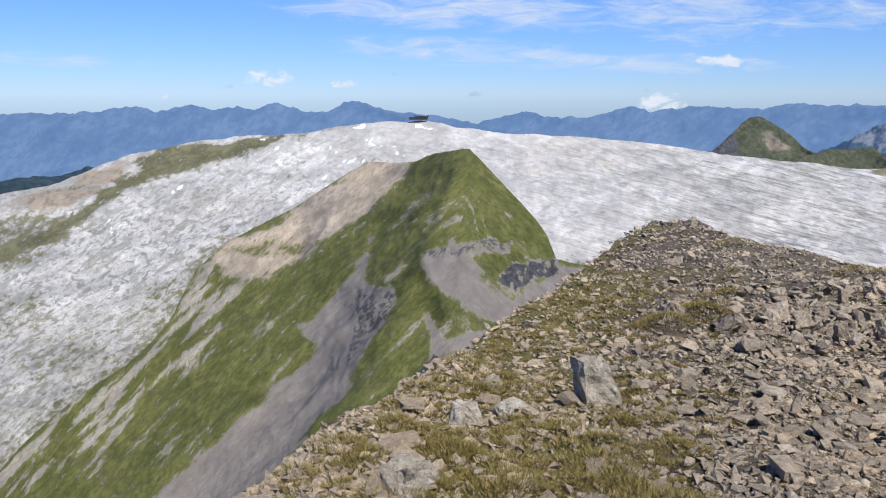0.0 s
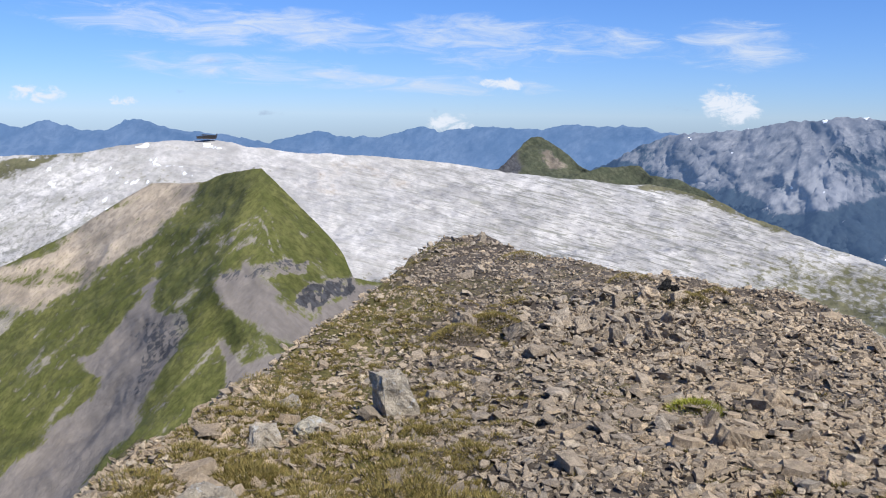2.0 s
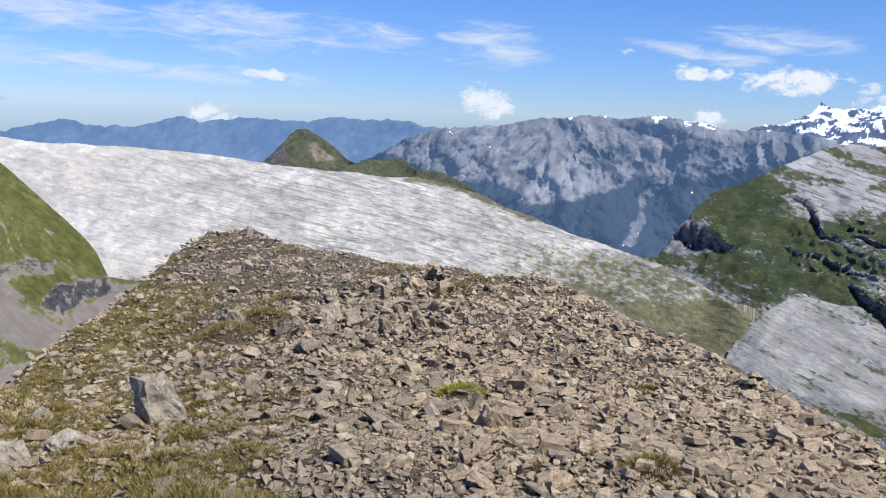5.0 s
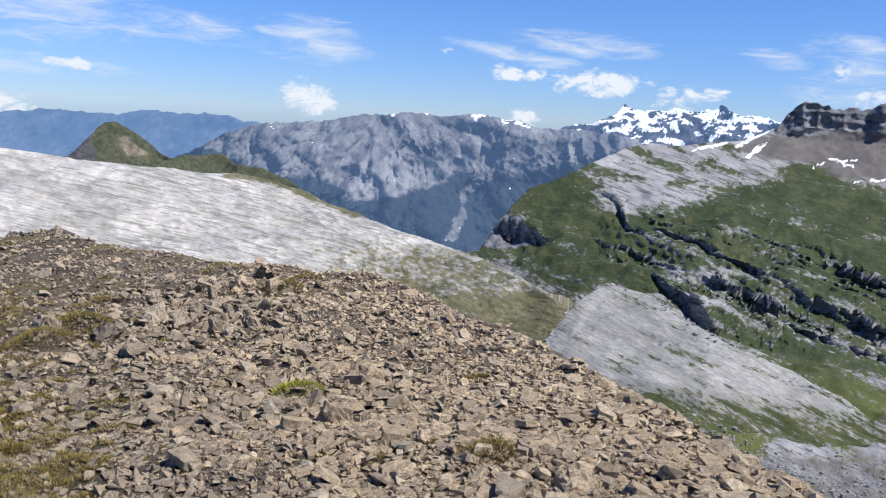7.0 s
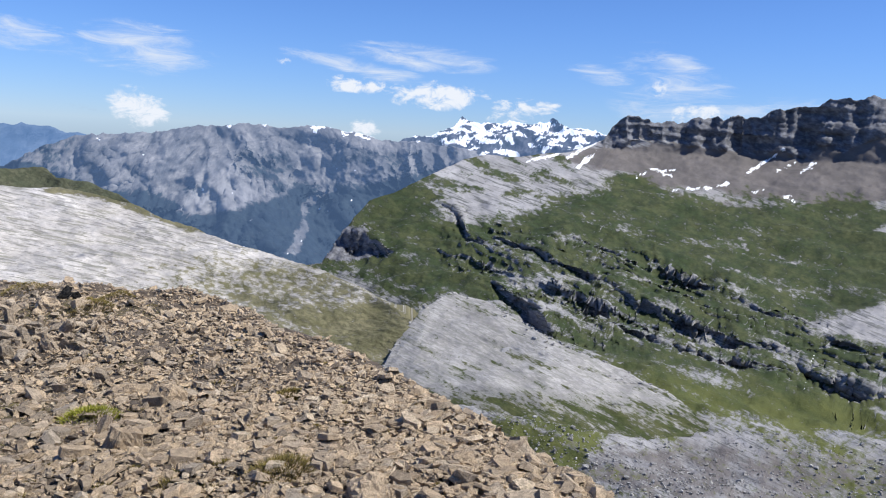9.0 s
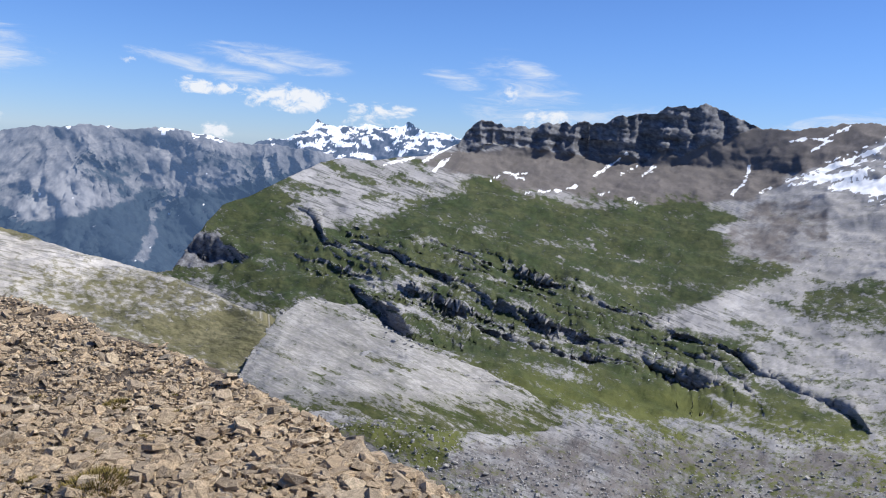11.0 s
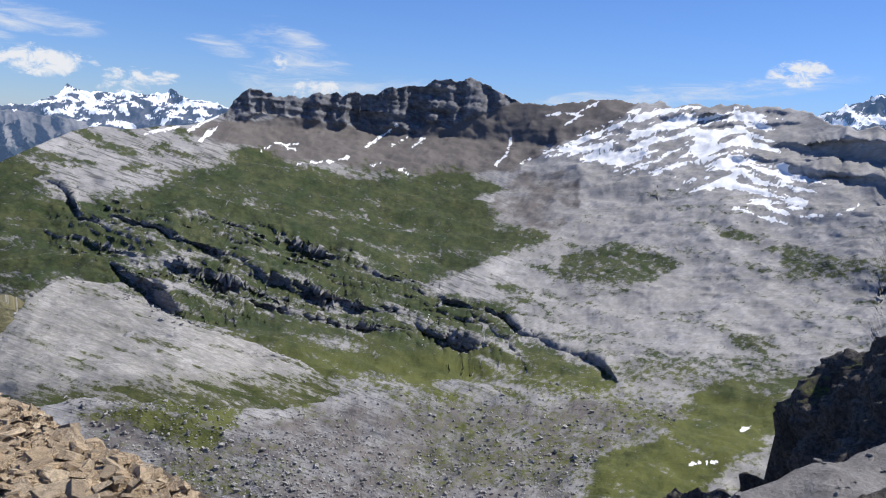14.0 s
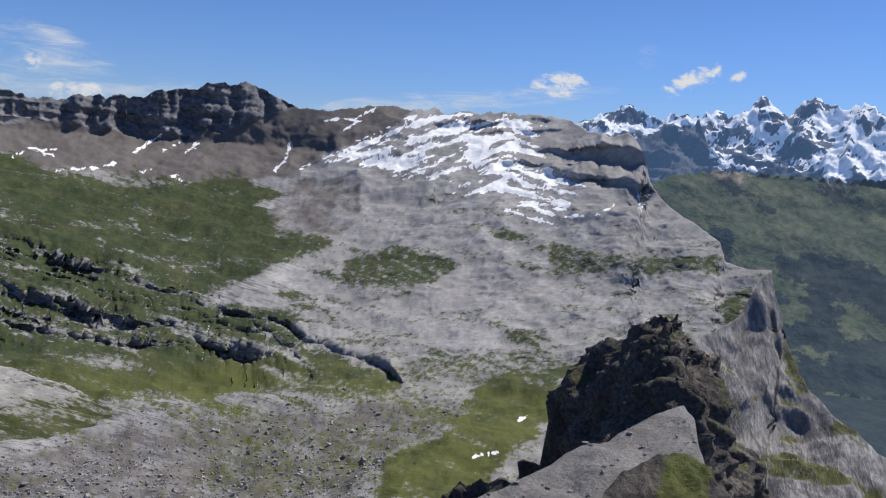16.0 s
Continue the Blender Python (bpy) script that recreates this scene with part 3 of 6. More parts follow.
VALE_TURF6 = [(111.3, -10.2), (110.8, -8.5), (111.7, -7.2), (113.2, -6.7), (112.8, -8.2), (112.0, -10.2)]
VALE_TURF7 = [(76.4, -11.3), (80, -11.7), (82.4, -12.2), (83.8, -13.4), (86.4, -14.1), (89.4, -14.8), (90.6, -16), (88, -17), (84.5, -16.8), (82.2, -16.4), (83.6, -15.4), (82.4, -14), (80.4, -12.9), (77, -12.4)]
VALE_TURF9 = [(84, -13.6), (90, -13.9), (96, -12.9), (103, -12.7), (102, -14.4), (96, -15.2), (90.5, -15.8), (88, -14.8)]
VALE_TURF8 = [(70, -16.2), (76, -15.6), (79.6, -15.2), (80.4, -16.4), (76.5, -17.2), (71.5, -17.3)]
TERRACE_ROCK = [(56.5, -7.2), (60.8, -8.7), (67.1, -9.8), (72.7, -11.2), (76.2, -12.4), (76.4, -14.6), (71.5, -15.1), (67.5, -14.0), (62.7, -13.2), (58.7, -12.2), (56.3, -10.4)]
TERRACE_ROCK2 = [(77.7, -12.6), (80.3, -12.6), (83.0, -13.7), (84.6, -15.6), (81.1, -16.5), (80.2, -15.2), (77.9, -14.4)]
SHELF_ROCK = [(67.4, -8.4), (70.5, -8.0), (76.3, -9.0), (76.0, -10.1), (72.6, -9.7)]
DARK_CLIFFS = [(62.3, 0.1), (63.0, 1.3), (64.1, 2.3), (65.2, 1.8), (69.0, 2.5), (72.7, 3.1), (76.0, 3.8), (78.4, 4.0), (79.9, 3.2), (81.8, 2.4), (80.3, 1.7), (78.7, 1.1), (77.3, 0.3), (76.2, 0.6), (74.8, -0.5), (74.0, 0.2), (72.3, -0.1), (70.4, 0.0), (68.0, 0.2), (66.1, 0.5), (64.6, 0.3), (63.3, -0.4)]
VALE_SCREE = [(60.4, -1.2), (62.6, -0.1), (82.3, 2.6), (88.1, 3.2), (89.7, 2.8), (87.2, 0.4), (83.7, -0.9), (81.8, -2.3), (79.3, -2.7), (75.7, -3.1), (74.2, -3.0), (68.1, -2.6), (65.4, -2.0)]
RIGHT_SCREE = [(80.2, -5.3), (80.9, -3.5), (82.7, -2.3), (86.4, -1.8), (86.6, -4.5), (85.2, -5.9), (82.1, -6.1)]
CORNER_CRAG = [(43.9, -8.7), (44.3, -7.5), (45.2, -6.2), (47.0, -6.4), (47.2, -7.5), (48.8, -8.1), (46.6, -8.6)]
BOULDERS = [(53.4, -18.3), (58.6, -18.4), (64.5, -19.5), (67.7, -18.9), (72.8, -18.2), (78.3, -18.1), (84.3, -17.1), (89.7, -16.1), (94.9, -16.5), (93.8, -18.1), (89.6, -19.8), (87.9, -23.8), (74.9, -27.0), (55.9, -24.5)]
SNOW_FIELD = [(84.6, -0.7), (86.3, 0.6), (89.6, 2.7), (92.3, 2.7), (97.2, 2.95), (98.4, 2.2), (97.7, 1.1), (98.8, -0.2), (100.1, -0.6), (101.3, -1.5), (100.6, -2.3), (99.8, -4), (98.9, -3.9), (96.4, -4.1), (97, -2.7), (95.3, -2.5), (93.8, -2.9), (91.1, -2.3), (88.7, -1.5), (86.4, -1.1)]
VALE_SNOW = [
    [(71.8, -1.40), (72.9, -0.57), (74.1, 0.34)],
    [(73.5, -1.21), (74.7, -0.52)],
    [(75.0, -1.10), (75.8, -0.45)],
    [(80.7, -1.93), (81.4, -1.15), (81.6, 0.03)],
    [(65.9, -1.51), (66.6, -1.61), (67.3, -1.49)],
    [(66.6, -1.69), (67.2, -1.84)],
    [(68.3, -2.60), (69.7, -2.47), (70.8, -2.08)],
    [(83.8, 1.54), (84.7, 1.81), (85.7, 1.80), (87.1, 2.64)],
    [(85.1, 1.06), (86.1, 1.75)],
    [(82.4, -1.72), (83.0, -1.38)],
    [(83.8, -0.96), (85.6, -0.04), (87.5, 0.45), (88.7, 1.39), (89.8, 2.30)],
    [(84.0, -1.16), (86.6, -0.32), (88.1, 0.66)],
    [(65.0, -2.06), (65.5, -1.76)],
    [(67.4, -2.86), (67.8, -2.64)],
    [(74.2, -2.66), (74.8, -2.88)],
]
VALE_SNOW2 = [
    [(61.2, -1.56), (61.7, -0.95)],
    [(60.4, -1.04), (62.4, 0.23)],
    [(95.6, -20.08), (97.3, -19.63)],
    [(98.5, -17.50), (99.0, -17.08)],
    [(105.1, -1.89), (105.3, -2.69)],
    [(103.0, -2.97), (103.5, -2.70)],
    [(72.3, -2.58), (72.9, -2.38)],
    [(57.7, -1.40), (60.0, -0.76)],
    [(61.1, -1.66), (62.2, -0.66)],
    [(100.4, -3.68), (102.6, -3.30)],
]
STEPS = [
    [(51.8, -4.6), (52.9, -5.05), (53.5, -5.75), (53.9, -6.75), (55.8, -7.25)],
    [(55.9, -6.7), (58.4, -7.35), (60.3, -8.25), (63.1, -9.05), (65.5, -10.1)],
    [(55.8, -9.6), (57.1, -10.7), (58.7, -11.7), (60.3, -12.6)],
    [(64.0, -10.0), (67.2, -10.8), (69.6, -11.5), (72.4, -12.2), (76.0, -12.4)],
    [(61.0, -6.4), (62.9, -6.9), (64.6, -7.1)],
    [(66.4, -7.6), (68.9, -8.6), (71.3, -9.2), (73.6, -10.1), (75.6, -10.4)],
    [(63.2, -11.4), (66.6, -12.6), (69.8, -13.3), (74.5, -13.6)],
    [(59.0, -9.4), (62.4, -10.6), (66.0, -11.6), (68.0, -12.0)],
]
STEPS2 = [
    [(76.6, -11.0), (79.7, -11.6), (82.1, -12.1), (83.5, -13.1), (86.0, -13.8), (89.0, -14.5), (90.4, -15.6)],
    [(76.0, -13.3), (77.6, -13.8), (79.4, -14.2), (81.4, -14.4)],
    [(43.0, -7.6), (45.0, -7.3), (47.0, -7.5), (49.1, -8.1)],
    [(84.1, -13.01), (89.6, -13.69), (95.4, -13.09), (101.6, -13.26)],
    [(58.1, -15.28), (63.6, -15.57), (67.7, -16.97)],
    [(77.2, -12.6), (80.6, -12.7), (82.5, -13.8), (84.0, -15.3)],
]
STEPS3 = [
    [(91.9, 2.35), (95.3, 2.44), (99.3, 2.74)],
    [(93.5, 1.63), (96.2, 1.74), (99.9, 2.15)],
    [(97.8, 0.57), (101.9, 1.09), (104.8, 1.29)],
    [(100.2, -0.92), (103.2, -0.92), (105.7, -0.87)],
    [(95.5, -0.23), (98.6, -0.28), (101.6, 0.02)],
    [(94.4, -4.73), (99.0, -4.94), (104.3, -4.86), (108.9, -4.23)],
    [(99.2, -7.79), (104.5, -6.92), (109.9, -6.72)],
    [(86.0, -6.83), (91.4, -5.91), (95.3, -6.58)],
]
PLATEAU_SNOW = [
    [(-11.3, -4.36), (-11.0, -4.85)],
    [(-5.5, -3.03), (-4.9, -3.41)],
    [(-18.1, -6.30), (-17.5, -5.95)],
    [(-18.0, -7.76), (-17.9, -8.32)],
    [(-22.0, -8.10), (-22.0, -9.00)],
    [(-8.2, -5.50), (-8.1, -6.18)],
    [(-7.8, -3.62), (-7.4, -3.92)],
    [(-3.6, -3.87), (-2.8, -4.14)],
    [(-7.0, -4.49), (-5.5, -4.46)],
    [(-2.4, -2.14), (-0.9, -2.36)],
    [(-9.1, -3.72), (-8.5, -3.61)],
    [(-6.2, -2.24), (-5.5, -2.13)],
    [(2.9, -2.44), (5.5, -2.58)],
]
STREAMS = [
    [(77.9, -6.2), (77.8, -6.9), (77.3, -7.6), (77.4, -8.5), (77.0, -9.3), (77.2, -10.0), (77.0, -10.8)],
    [(76.9, -12.4), (76.8, -13.3), (76.6, -14.5)],
    [(72.4, -17.09), (75.2, -17.26), (77.1, -17.28), (79.8, -18.45)],
]


def cover(az, el, p, poly, soft=0.4, wobble=0.5, size=60, part=1.0):
    """How far the ground inside an outline wears a cover, with a soft, wandering edge."""
    xs, ys = zip(*poly)
    m = soft + wobble * 0.9
    box = (az > min(xs) - m) & (az < max(xs) + m) & (el > min(ys) - m) & (el < max(ys) + m)
    out = np.zeros(az.shape)
    if box.any():
        out[box] = part * smooth(soft, -soft, outside(az[box], el[box], poly) + wobble * fbm(p[box], size, 4))
    return out


def streaks(az, el, p, lines, width=0.15, wobble=0.15, size=30):
    out = np.zeros(az.shape)
    m = width + wobble + 0.1
    for line in lines:
        xs, ys = zip(*line)
        box = (az > min(xs) - m) & (az < max(xs) + m) & (el > min(ys) - m) & (el < max(ys) + m)
        if box.any():
            d = along(az[box], el[box], line) - width + wobble * fbm(p[box], size, 3)
            out[box] = np.maximum(out[box], smooth(0.06, -0.06, d))
    return out


def covers(az, **kinds):
    z = np.zeros(az.shape)
    return {key: kinds.get(key, z) + z for key in ("grass", "scree", "snow", "dark", "warm", "turn", "bed", "bed2", "lush")}


def plateau_zones(az, el, p, n):
    g = np.maximum(cover(az, el, p, PLATEAU_TURF, 0.3, 0.3, 90, 0.9), cover(az, el, p, PLATEAU_TURF2, 0.5, 0.6, 90, 0.6))
    for spot_ in (PLATEAU_MOTTLE, PLATEAU_MOTTLE2, PLATEAU_MOTTLE3, PLATEAU_MOTTLE4):
        g = np.maximum(g, cover(az, el, p, spot_, 0.8, 0.8, 90, 0.42))
    g = np.maximum(g, cover(az, el, p, PLATEAU_END, 1.6, 1.0, 120, 0.95))
    g = np.maximum(g, cover(az, el, p, PLATEAU_RIM, 0.25, 0.2, 60, 0.8))
    g = np.maximum(g, 0.58 * smooth(-6, -10.5, el + 0.8 * fbm(p, 200, 5)) * smooth(24, 41, az))
    g = np.maximum(g, 0.5 * smooth(-9.5, -12, el) * smooth(6, 9, az) * smooth(14, 10, az))
    g = np.maximum(g, 0.34 * smooth(0.15, 0.5, fbm(p, 130, 5)) * smooth(8, -4, az))
    g = np.maximum(g, 0.3 * smooth(-12, -15, el) * smooth(-12, -18, az))
    w = np.maximum(cover(az, el, p, PLATEAU_WARM, 0.5, 0.4, 90, 0.7), cover(az, el, p, PLATEAU_WARM2, 3, 1, 90, 0.3))
    s = streaks(az, el, p, PLATEAU_SNOW, 0.05, 0.16, 25)
    west = smooth(0, -10, az)
    g = np.maximum(g, 0.52 * smooth(1.5, 0.2, along(az, el, [(-36, -27), (-29.6, -22.2), (-25, -18.8), (-21.4, -17.1), (-18.8, -14.6), (-16.8, -11.3), (-14.9, -9.7)])))
    return covers(az, grass=g, warm=w, snow=np.maximum(s, 0.9 * (fbm(p, 50, 3) > 0.8) * smooth(-6, -3, el) * smooth(6, -2, az)), turn=1 - west,
                  bed=(0.3 + 0.7 * smooth(2, 24, az)) * smooth(-2.0, -4.0, el) * (1 - west), bed2=west * (0.55 + 0.45 * smooth(-4, -9, el)))


def peak_zones(az, el, p, n):
    east = smooth(0.5, 3.0, az)
    run = np.stack([(el - 0.85 * az) * (1 - east) + (el + 1.0 * az) * east, 0.14 * (az * (1 - east) - az * east + el), east], -1)
    bare = fbm(run, 0.9, 6, False, 0.6)
    g = 1.0 - 0.42 * smooth(0.15, 0.6, bare) * smooth(-4.2, -8, el) - 0.15 * smooth(0.2, 0.6, fbm(p, 60, 5, False, 0.6, (1.6, 1.6, 0.35)))
    s = np.maximum(cover(az, el, p, GULLY_SCREE, 0.3, 0.45, 25), cover(az, el, p, CLIFF_SCREE, 0.5, 0.5, 25))
    s = np.maximum(s, cover(az, el, p, FOOT_SCREE, 0.3, 0.4, 30))
    warm = cover(az, el, p, SHOULDER, 0.5, 0.5, 45)
    strip = cover(az, el, p, STRIPES, 0.9, 0.8, 40)
    d = cover(az, el, p, PEAK_CLIFF, 0.15, 0.3, 14)
    d = np.maximum(d, np.maximum(cover(az, el, p, PEAK_CLIFF2, 0.12, 0.3, 10), cover(az, el, p, PEAK_CLIFF3, 0.1, 0.3, 10, 0.5)))
    d = np.maximum(d, cover(az, el, p, GULLY_ROCK, 0.4, 0.6, 20, 0.6))
    wall = smooth(0.02, 0.2, d)
    beds = fbm(np.stack([az * 1.6, el * 0.7, 0 * az], -1), 0.7, 5, False, 0.6) + 0.6 * fbm(np.stack([az * 0.3, el * 2.2, 0 * az], -1), 0.8, 4)
    d = d * smooth(-1.0, 0.05, beds)
    s = np.maximum(s, 0.6 * wall)
    g = g * (1 - 0.97 * s) * (1 - 0.85 * warm)
    g = g * (1 - strip * smooth(-0.25, 0.3, bare) * 0.75)
    g = np.maximum(g, 0.7 * warm * smooth(0.1, 0.5, fbm(p, 45, 4)) * smooth(-8, -11, el))
    return covers(az, grass=g, scree=s, warm=np.maximum(warm, 0.45 * strip * smooth(-14, -11, el)), dark=d, turn=east)


def hill_zones(az, el, p, n):
    d = smooth(19.2, 18.4, az + 0.5 * fbm(p, 150, 4)) * 0.85
    s = cover(az, el, p, [(20.2, -2.4), (20.8, -2.3), (22, -3.3), (21, -3.3)], 0.2, 0.4, 120)
    return covers(az, grass=1 - np.maximum(d, 0.8 * s), dark=d, warm=s)


def vale_zones(az, el, p, n):
    g = cover(az, el, p, VALE_TURF, 1.1, 1.2, 160, 0.95)
    g = np.maximum(g, cover(az, el, p, VALE_TURF2, 0.7, 0.8, 70, 0.85))
    g = np.maximum(g, cover(az, el, p, VALE_TURF3, 0.7, 0.8, 70, 0.95))
    g = np.maximum(g, cover(az, el, p, VALE_TURF4, 0.4, 0.5, 90, 0.72))
    g = np.maximum(g, cover(az, el, p, VALE_TURF5, 0.4, 0.6, 90, 0.66))
    g = np.maximum(g, cover(az, el, p, VALE_TURF6, 0.3, 0.3, 60, 0.8))
    g = np.maximum(g, np.maximum(cover(az, el, p, VALE_TURF7, 0.35, 0.4, 60, 0.85), cover(az, el, p, VALE_TURF8, 0.3, 0.4, 60, 0.95)))
    g = np.maximum(g, cover(az, el, p, VALE_TURF9, 0.5, 0.5, 70, 0.55))
    g = g * (1 - 0.45 * streaks(az, el, p, STREAMS[:1], 0.03, 0.12, 60)) * (1 - streaks(az, el, p, STREAMS[2:], 0.18, 0.15, 40))
    g = np.maximum(g, 0.47 * smooth(-9.5, -12, el) * smooth(73, 78, az) * smooth(104, 97, az) * smooth(-0.25, 0.35, fbm(p, 150, 5)))
    shoulder = smooth(64, 60, az) * smooth(-5.5, -4, el)
    g = np.maximum(g, 0.72 * shoulder * smooth(-0.15, 0.4, fbm(np.stack([az * 0.3, el + 0.25 * az, 0 * az], -1), 0.8, 5)))
    rock = np.maximum(cover(az, el, p, TERRACE_ROCK, 0.8, 1.0, 80), cover(az, el, p, TERRACE_ROCK2, 0.5, 0.6, 50))
    rock = np.maximum(rock, cover(az, el, p, SHELF_ROCK, 0.4, 0.5, 60, 0.8))
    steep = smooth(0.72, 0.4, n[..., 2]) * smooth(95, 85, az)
    bed = fbm(np.stack([(el + 0.3 * az) * 1.0, az * 0.16, 0 * az], -1), 0.9, 5)
    g = g * (1 - 0.3 * smooth(0.05, 0.5, bed) * smooth(-4, -9, el)) * (1 - 0.12 * rock - 0.3 * rock * smooth(0.05, 0.35, bed)) * (1 - 0.3 * smooth(0.25, 0.6, fbm(p, 110, 5)) * smooth(-3, -6, el) * smooth(84, 76, az)) * (1 - 0.6 * steep)
    g = np.maximum(g, 0.42 * smooth(-0.1, 0.5, fbm(p, 200, 4)) * smooth(-5, -9, el) + 0.3 * smooth(0.1, 0.4, -bed) * smooth(-3, -6, el))
    flag = fbm(np.stack([(el - 0.12 * az) * 1.4, az * 0.14, 0 * az], -1), 0.8, 6, False, 0.6)
    g = np.maximum(g, 0.4 * smooth(0.15, 0.5, flag) * smooth(80, 88, az) * smooth(0, -3, el))
    cliff = cover(az, el, p, DARK_CLIFFS, 0.12, 0.2, 60)
    s = cover(az, el, p, VALE_SCREE, 0.4, 0.4, 120)
    s = np.maximum(s, cover(az, el, p, RIGHT_SCREE, 0.2, 0.2, 60, 0.55))
    # rubble between the boulders, with their shadows put into its darker colour
    rubble_shade = cover(az, el, p, BOULDERS, 0.8, 0.8, 60, 0.58)
    s = np.maximum(s, rubble_shade)
    s = np.maximum(s, 0.34 * smooth(-6.0, -2.6, el) * smooth(62, 66, az) * smooth(84, 78, az))
    g = np.maximum(g, cover(az, el, p, BOULDERS, 0.8, 0.8, 60, 0.4) * smooth(-0.1, 0.4, fbm(p, 90, 4)))
    s = np.maximum(s, cliff)
    corner = cover(az, el, p, CORNER_CRAG, 0.15, 0.3, 40)
    # shade of cliff, ledge and steep faces is darkened into the colour here
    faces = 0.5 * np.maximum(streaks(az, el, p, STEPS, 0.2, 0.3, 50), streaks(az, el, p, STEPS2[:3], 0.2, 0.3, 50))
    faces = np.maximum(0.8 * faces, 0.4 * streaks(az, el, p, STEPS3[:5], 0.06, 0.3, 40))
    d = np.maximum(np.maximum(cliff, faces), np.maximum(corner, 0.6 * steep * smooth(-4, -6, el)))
    snow = np.maximum(streaks(az, el, p, VALE_SNOW, 0.055, 0.16, 18), streaks(az, el, p, VALE_SNOW2, 0.08, 0.14, 20))
    bend = smooth(94, 98, az)
    q = np.stack([az * 0.3 + el * 0.1, el * 2.7 - (az - 96) * (1.25 - 1.7 * bend), bend], -1)
    field = smooth(0.7, -0.8, outside(az, el, SNOW_FIELD))
    snow = np.maximum(snow, smooth(-0.02, 0.12, 0.8 * fbm(q, 1.0, 7, False, 0.58) + 0.6 * fbm(p, 90, 4) + 0.08 - 0.62 * (1 - field)) * smooth(0.05, 0.3, field))
    snow = np.maximum(snow, 0.8 * streaks(az, el, p, STREAMS[1:2], 0.025, 0.04, 25))
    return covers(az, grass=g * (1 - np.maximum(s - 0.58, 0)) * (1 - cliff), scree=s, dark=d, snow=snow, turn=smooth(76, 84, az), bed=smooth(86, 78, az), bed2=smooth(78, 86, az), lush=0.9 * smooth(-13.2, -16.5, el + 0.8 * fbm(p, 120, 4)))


def slab_zones(az, el, p, n):
    line = fbm(np.stack([(el + 0.32 * az) * 1.5, az * 0.2, 0 * az], -1), 0.8, 6, False, 0.6)
    g = 0.55 * smooth(-15.5, -18, el + 1.2 * fbm(p, 90, 4)) + 0.44 * smooth(0.05, 0.5, line) + 0.15 * smooth(0.1, 0.5, fbm(p, 60, 5))
    return covers(az, grass=g)


def wall_zones(az, el, p, n):
    g = 0.75 * smooth(0.55, 0.8, n[..., 2]) * smooth(0, 0.3, fbm(p, 50, 4))
    return covers(az, grass=g)


def crag_zones(az, el, p, n):
    g = 0.6 * smooth(0.5, 0.8, n[..., 2]) * smooth(0.0, 0.4, fbm(p, 12, 4))
    # sunlight on the right flank put into the colour as a tan tone
    w = smooth(105.6, 107.5, az) * smooth(-15, -13, el) * smooth(0, 0.4, fbm(p, 10, 4))
    return covers(az, grass=g, warm=0.6 * w)


def knoll_zones(az, el, p, n):
    g = smooth(108.3, 109.4, az + 0.4 * fbm(p, 4, 4)) * smooth(112.5, 111.3, az + 0.2 * fbm(p, 4, 4)) + 0.5 * smooth(0.1, 0.5, fbm(p, 5, 4))
    return covers(az, grass=g)


def spurs(az, el):
    """Spurs (high) and gullies (low) that run down a far mountainside and part lower down."""
    bend = az + 0.6 * (az - 41) * el * 0.05 + 1.1 * fbm(np.stack([az, el, 0 * az], -1), 6.0, 3)
    return 0.75 * fbm(np.stack([bend, el * 0.42, 0 * az], -1), 6.5, 6, True, 0.5) + 0.12 * fbm(np.stack([bend, el * 0.9, 0 * az + 3], -1), 1.6, 5, True, 0.5)


def massif_shape(az, el, r):
    return r * (1 - 0.075 * (spurs(az, el) - 0.85) * smooth(0.2, -1.2, el))


FOREST_LINE = [(20, -3.0), (24.5, -3.2), (27, -3.9), (29.5, -4.7), (32.1, -4.8), (34.4, -5.5), (36, -6.4), (38.2, -5.7), (40.5, -5.3), (42.8, -4.5), (44.7, -4.3), (47.7, -4), (50, -3.2), (58, -3)]
FANS = [(37.7, -1.6), (38.7, -3.3), (40.9, -4.6), (39.7, -5.0), (38.2, -5.6), (36.3, -6.0), (34.4, -5.9), (35.9, -4.2), (37.0, -3.2)]
RAVINE = [(43.9, -3.4), (45.3, -4.0), (43.2, -5.2), (43.1, -7), (42.3, -8.4), (41.5, -8.5), (42.6, -6.4), (42.5, -5.2)]
PALE_FACE = [(26.9, -2.2), (29.8, -1.2), (35.8, -0.3), (37.5, -0.7), (36.2, -3.1), (34.4, -3.9), (32.1, -3.7), (29.5, -4.3), (27.7, -3.6)]


def grey_zones(az, el, p, n):
    sp = spurs(az, el) - 0.85
    line_ = np.interp(az, *zip(*FOREST_LINE))
    forest = smooth(0.5, -0.5, el - line_ - 0.5 + 0.5 * fbm(p, 300, 6, False, 0.6) + 0.6 * sp)
    turf = 0.62 * smooth(-0.1, 0.4, 0.6 * sp + 0.8 * fbm(p, 260, 6, False, 0.6)) * smooth(-0.6, -2.0, el)
    bare = np.maximum(cover(az, el, p, FANS, 0.4, 0.4, 200, 0.9), cover(az, el, p, RAVINE, 0.15, 0.3, 90, 0.75))
    bare = np.maximum(bare, cover(az, el, p, PALE_FACE, 0.6, 0.6, 250, 0.55))
    snow = smooth(0.25, 0.4, fbm(p, 70, 6, False, 0.62) + 0.75 * smooth(-0.8, 0.0, el) * smooth(36, 41, az) - 0.72)
    return covers(az, grass=np.maximum(forest, turf) * (1 - bare), snow=snow, scree=cover(az, el, p, FANS, 0.4, 0.4, 200, 0.8), turn=smooth(37, 38.6, az))


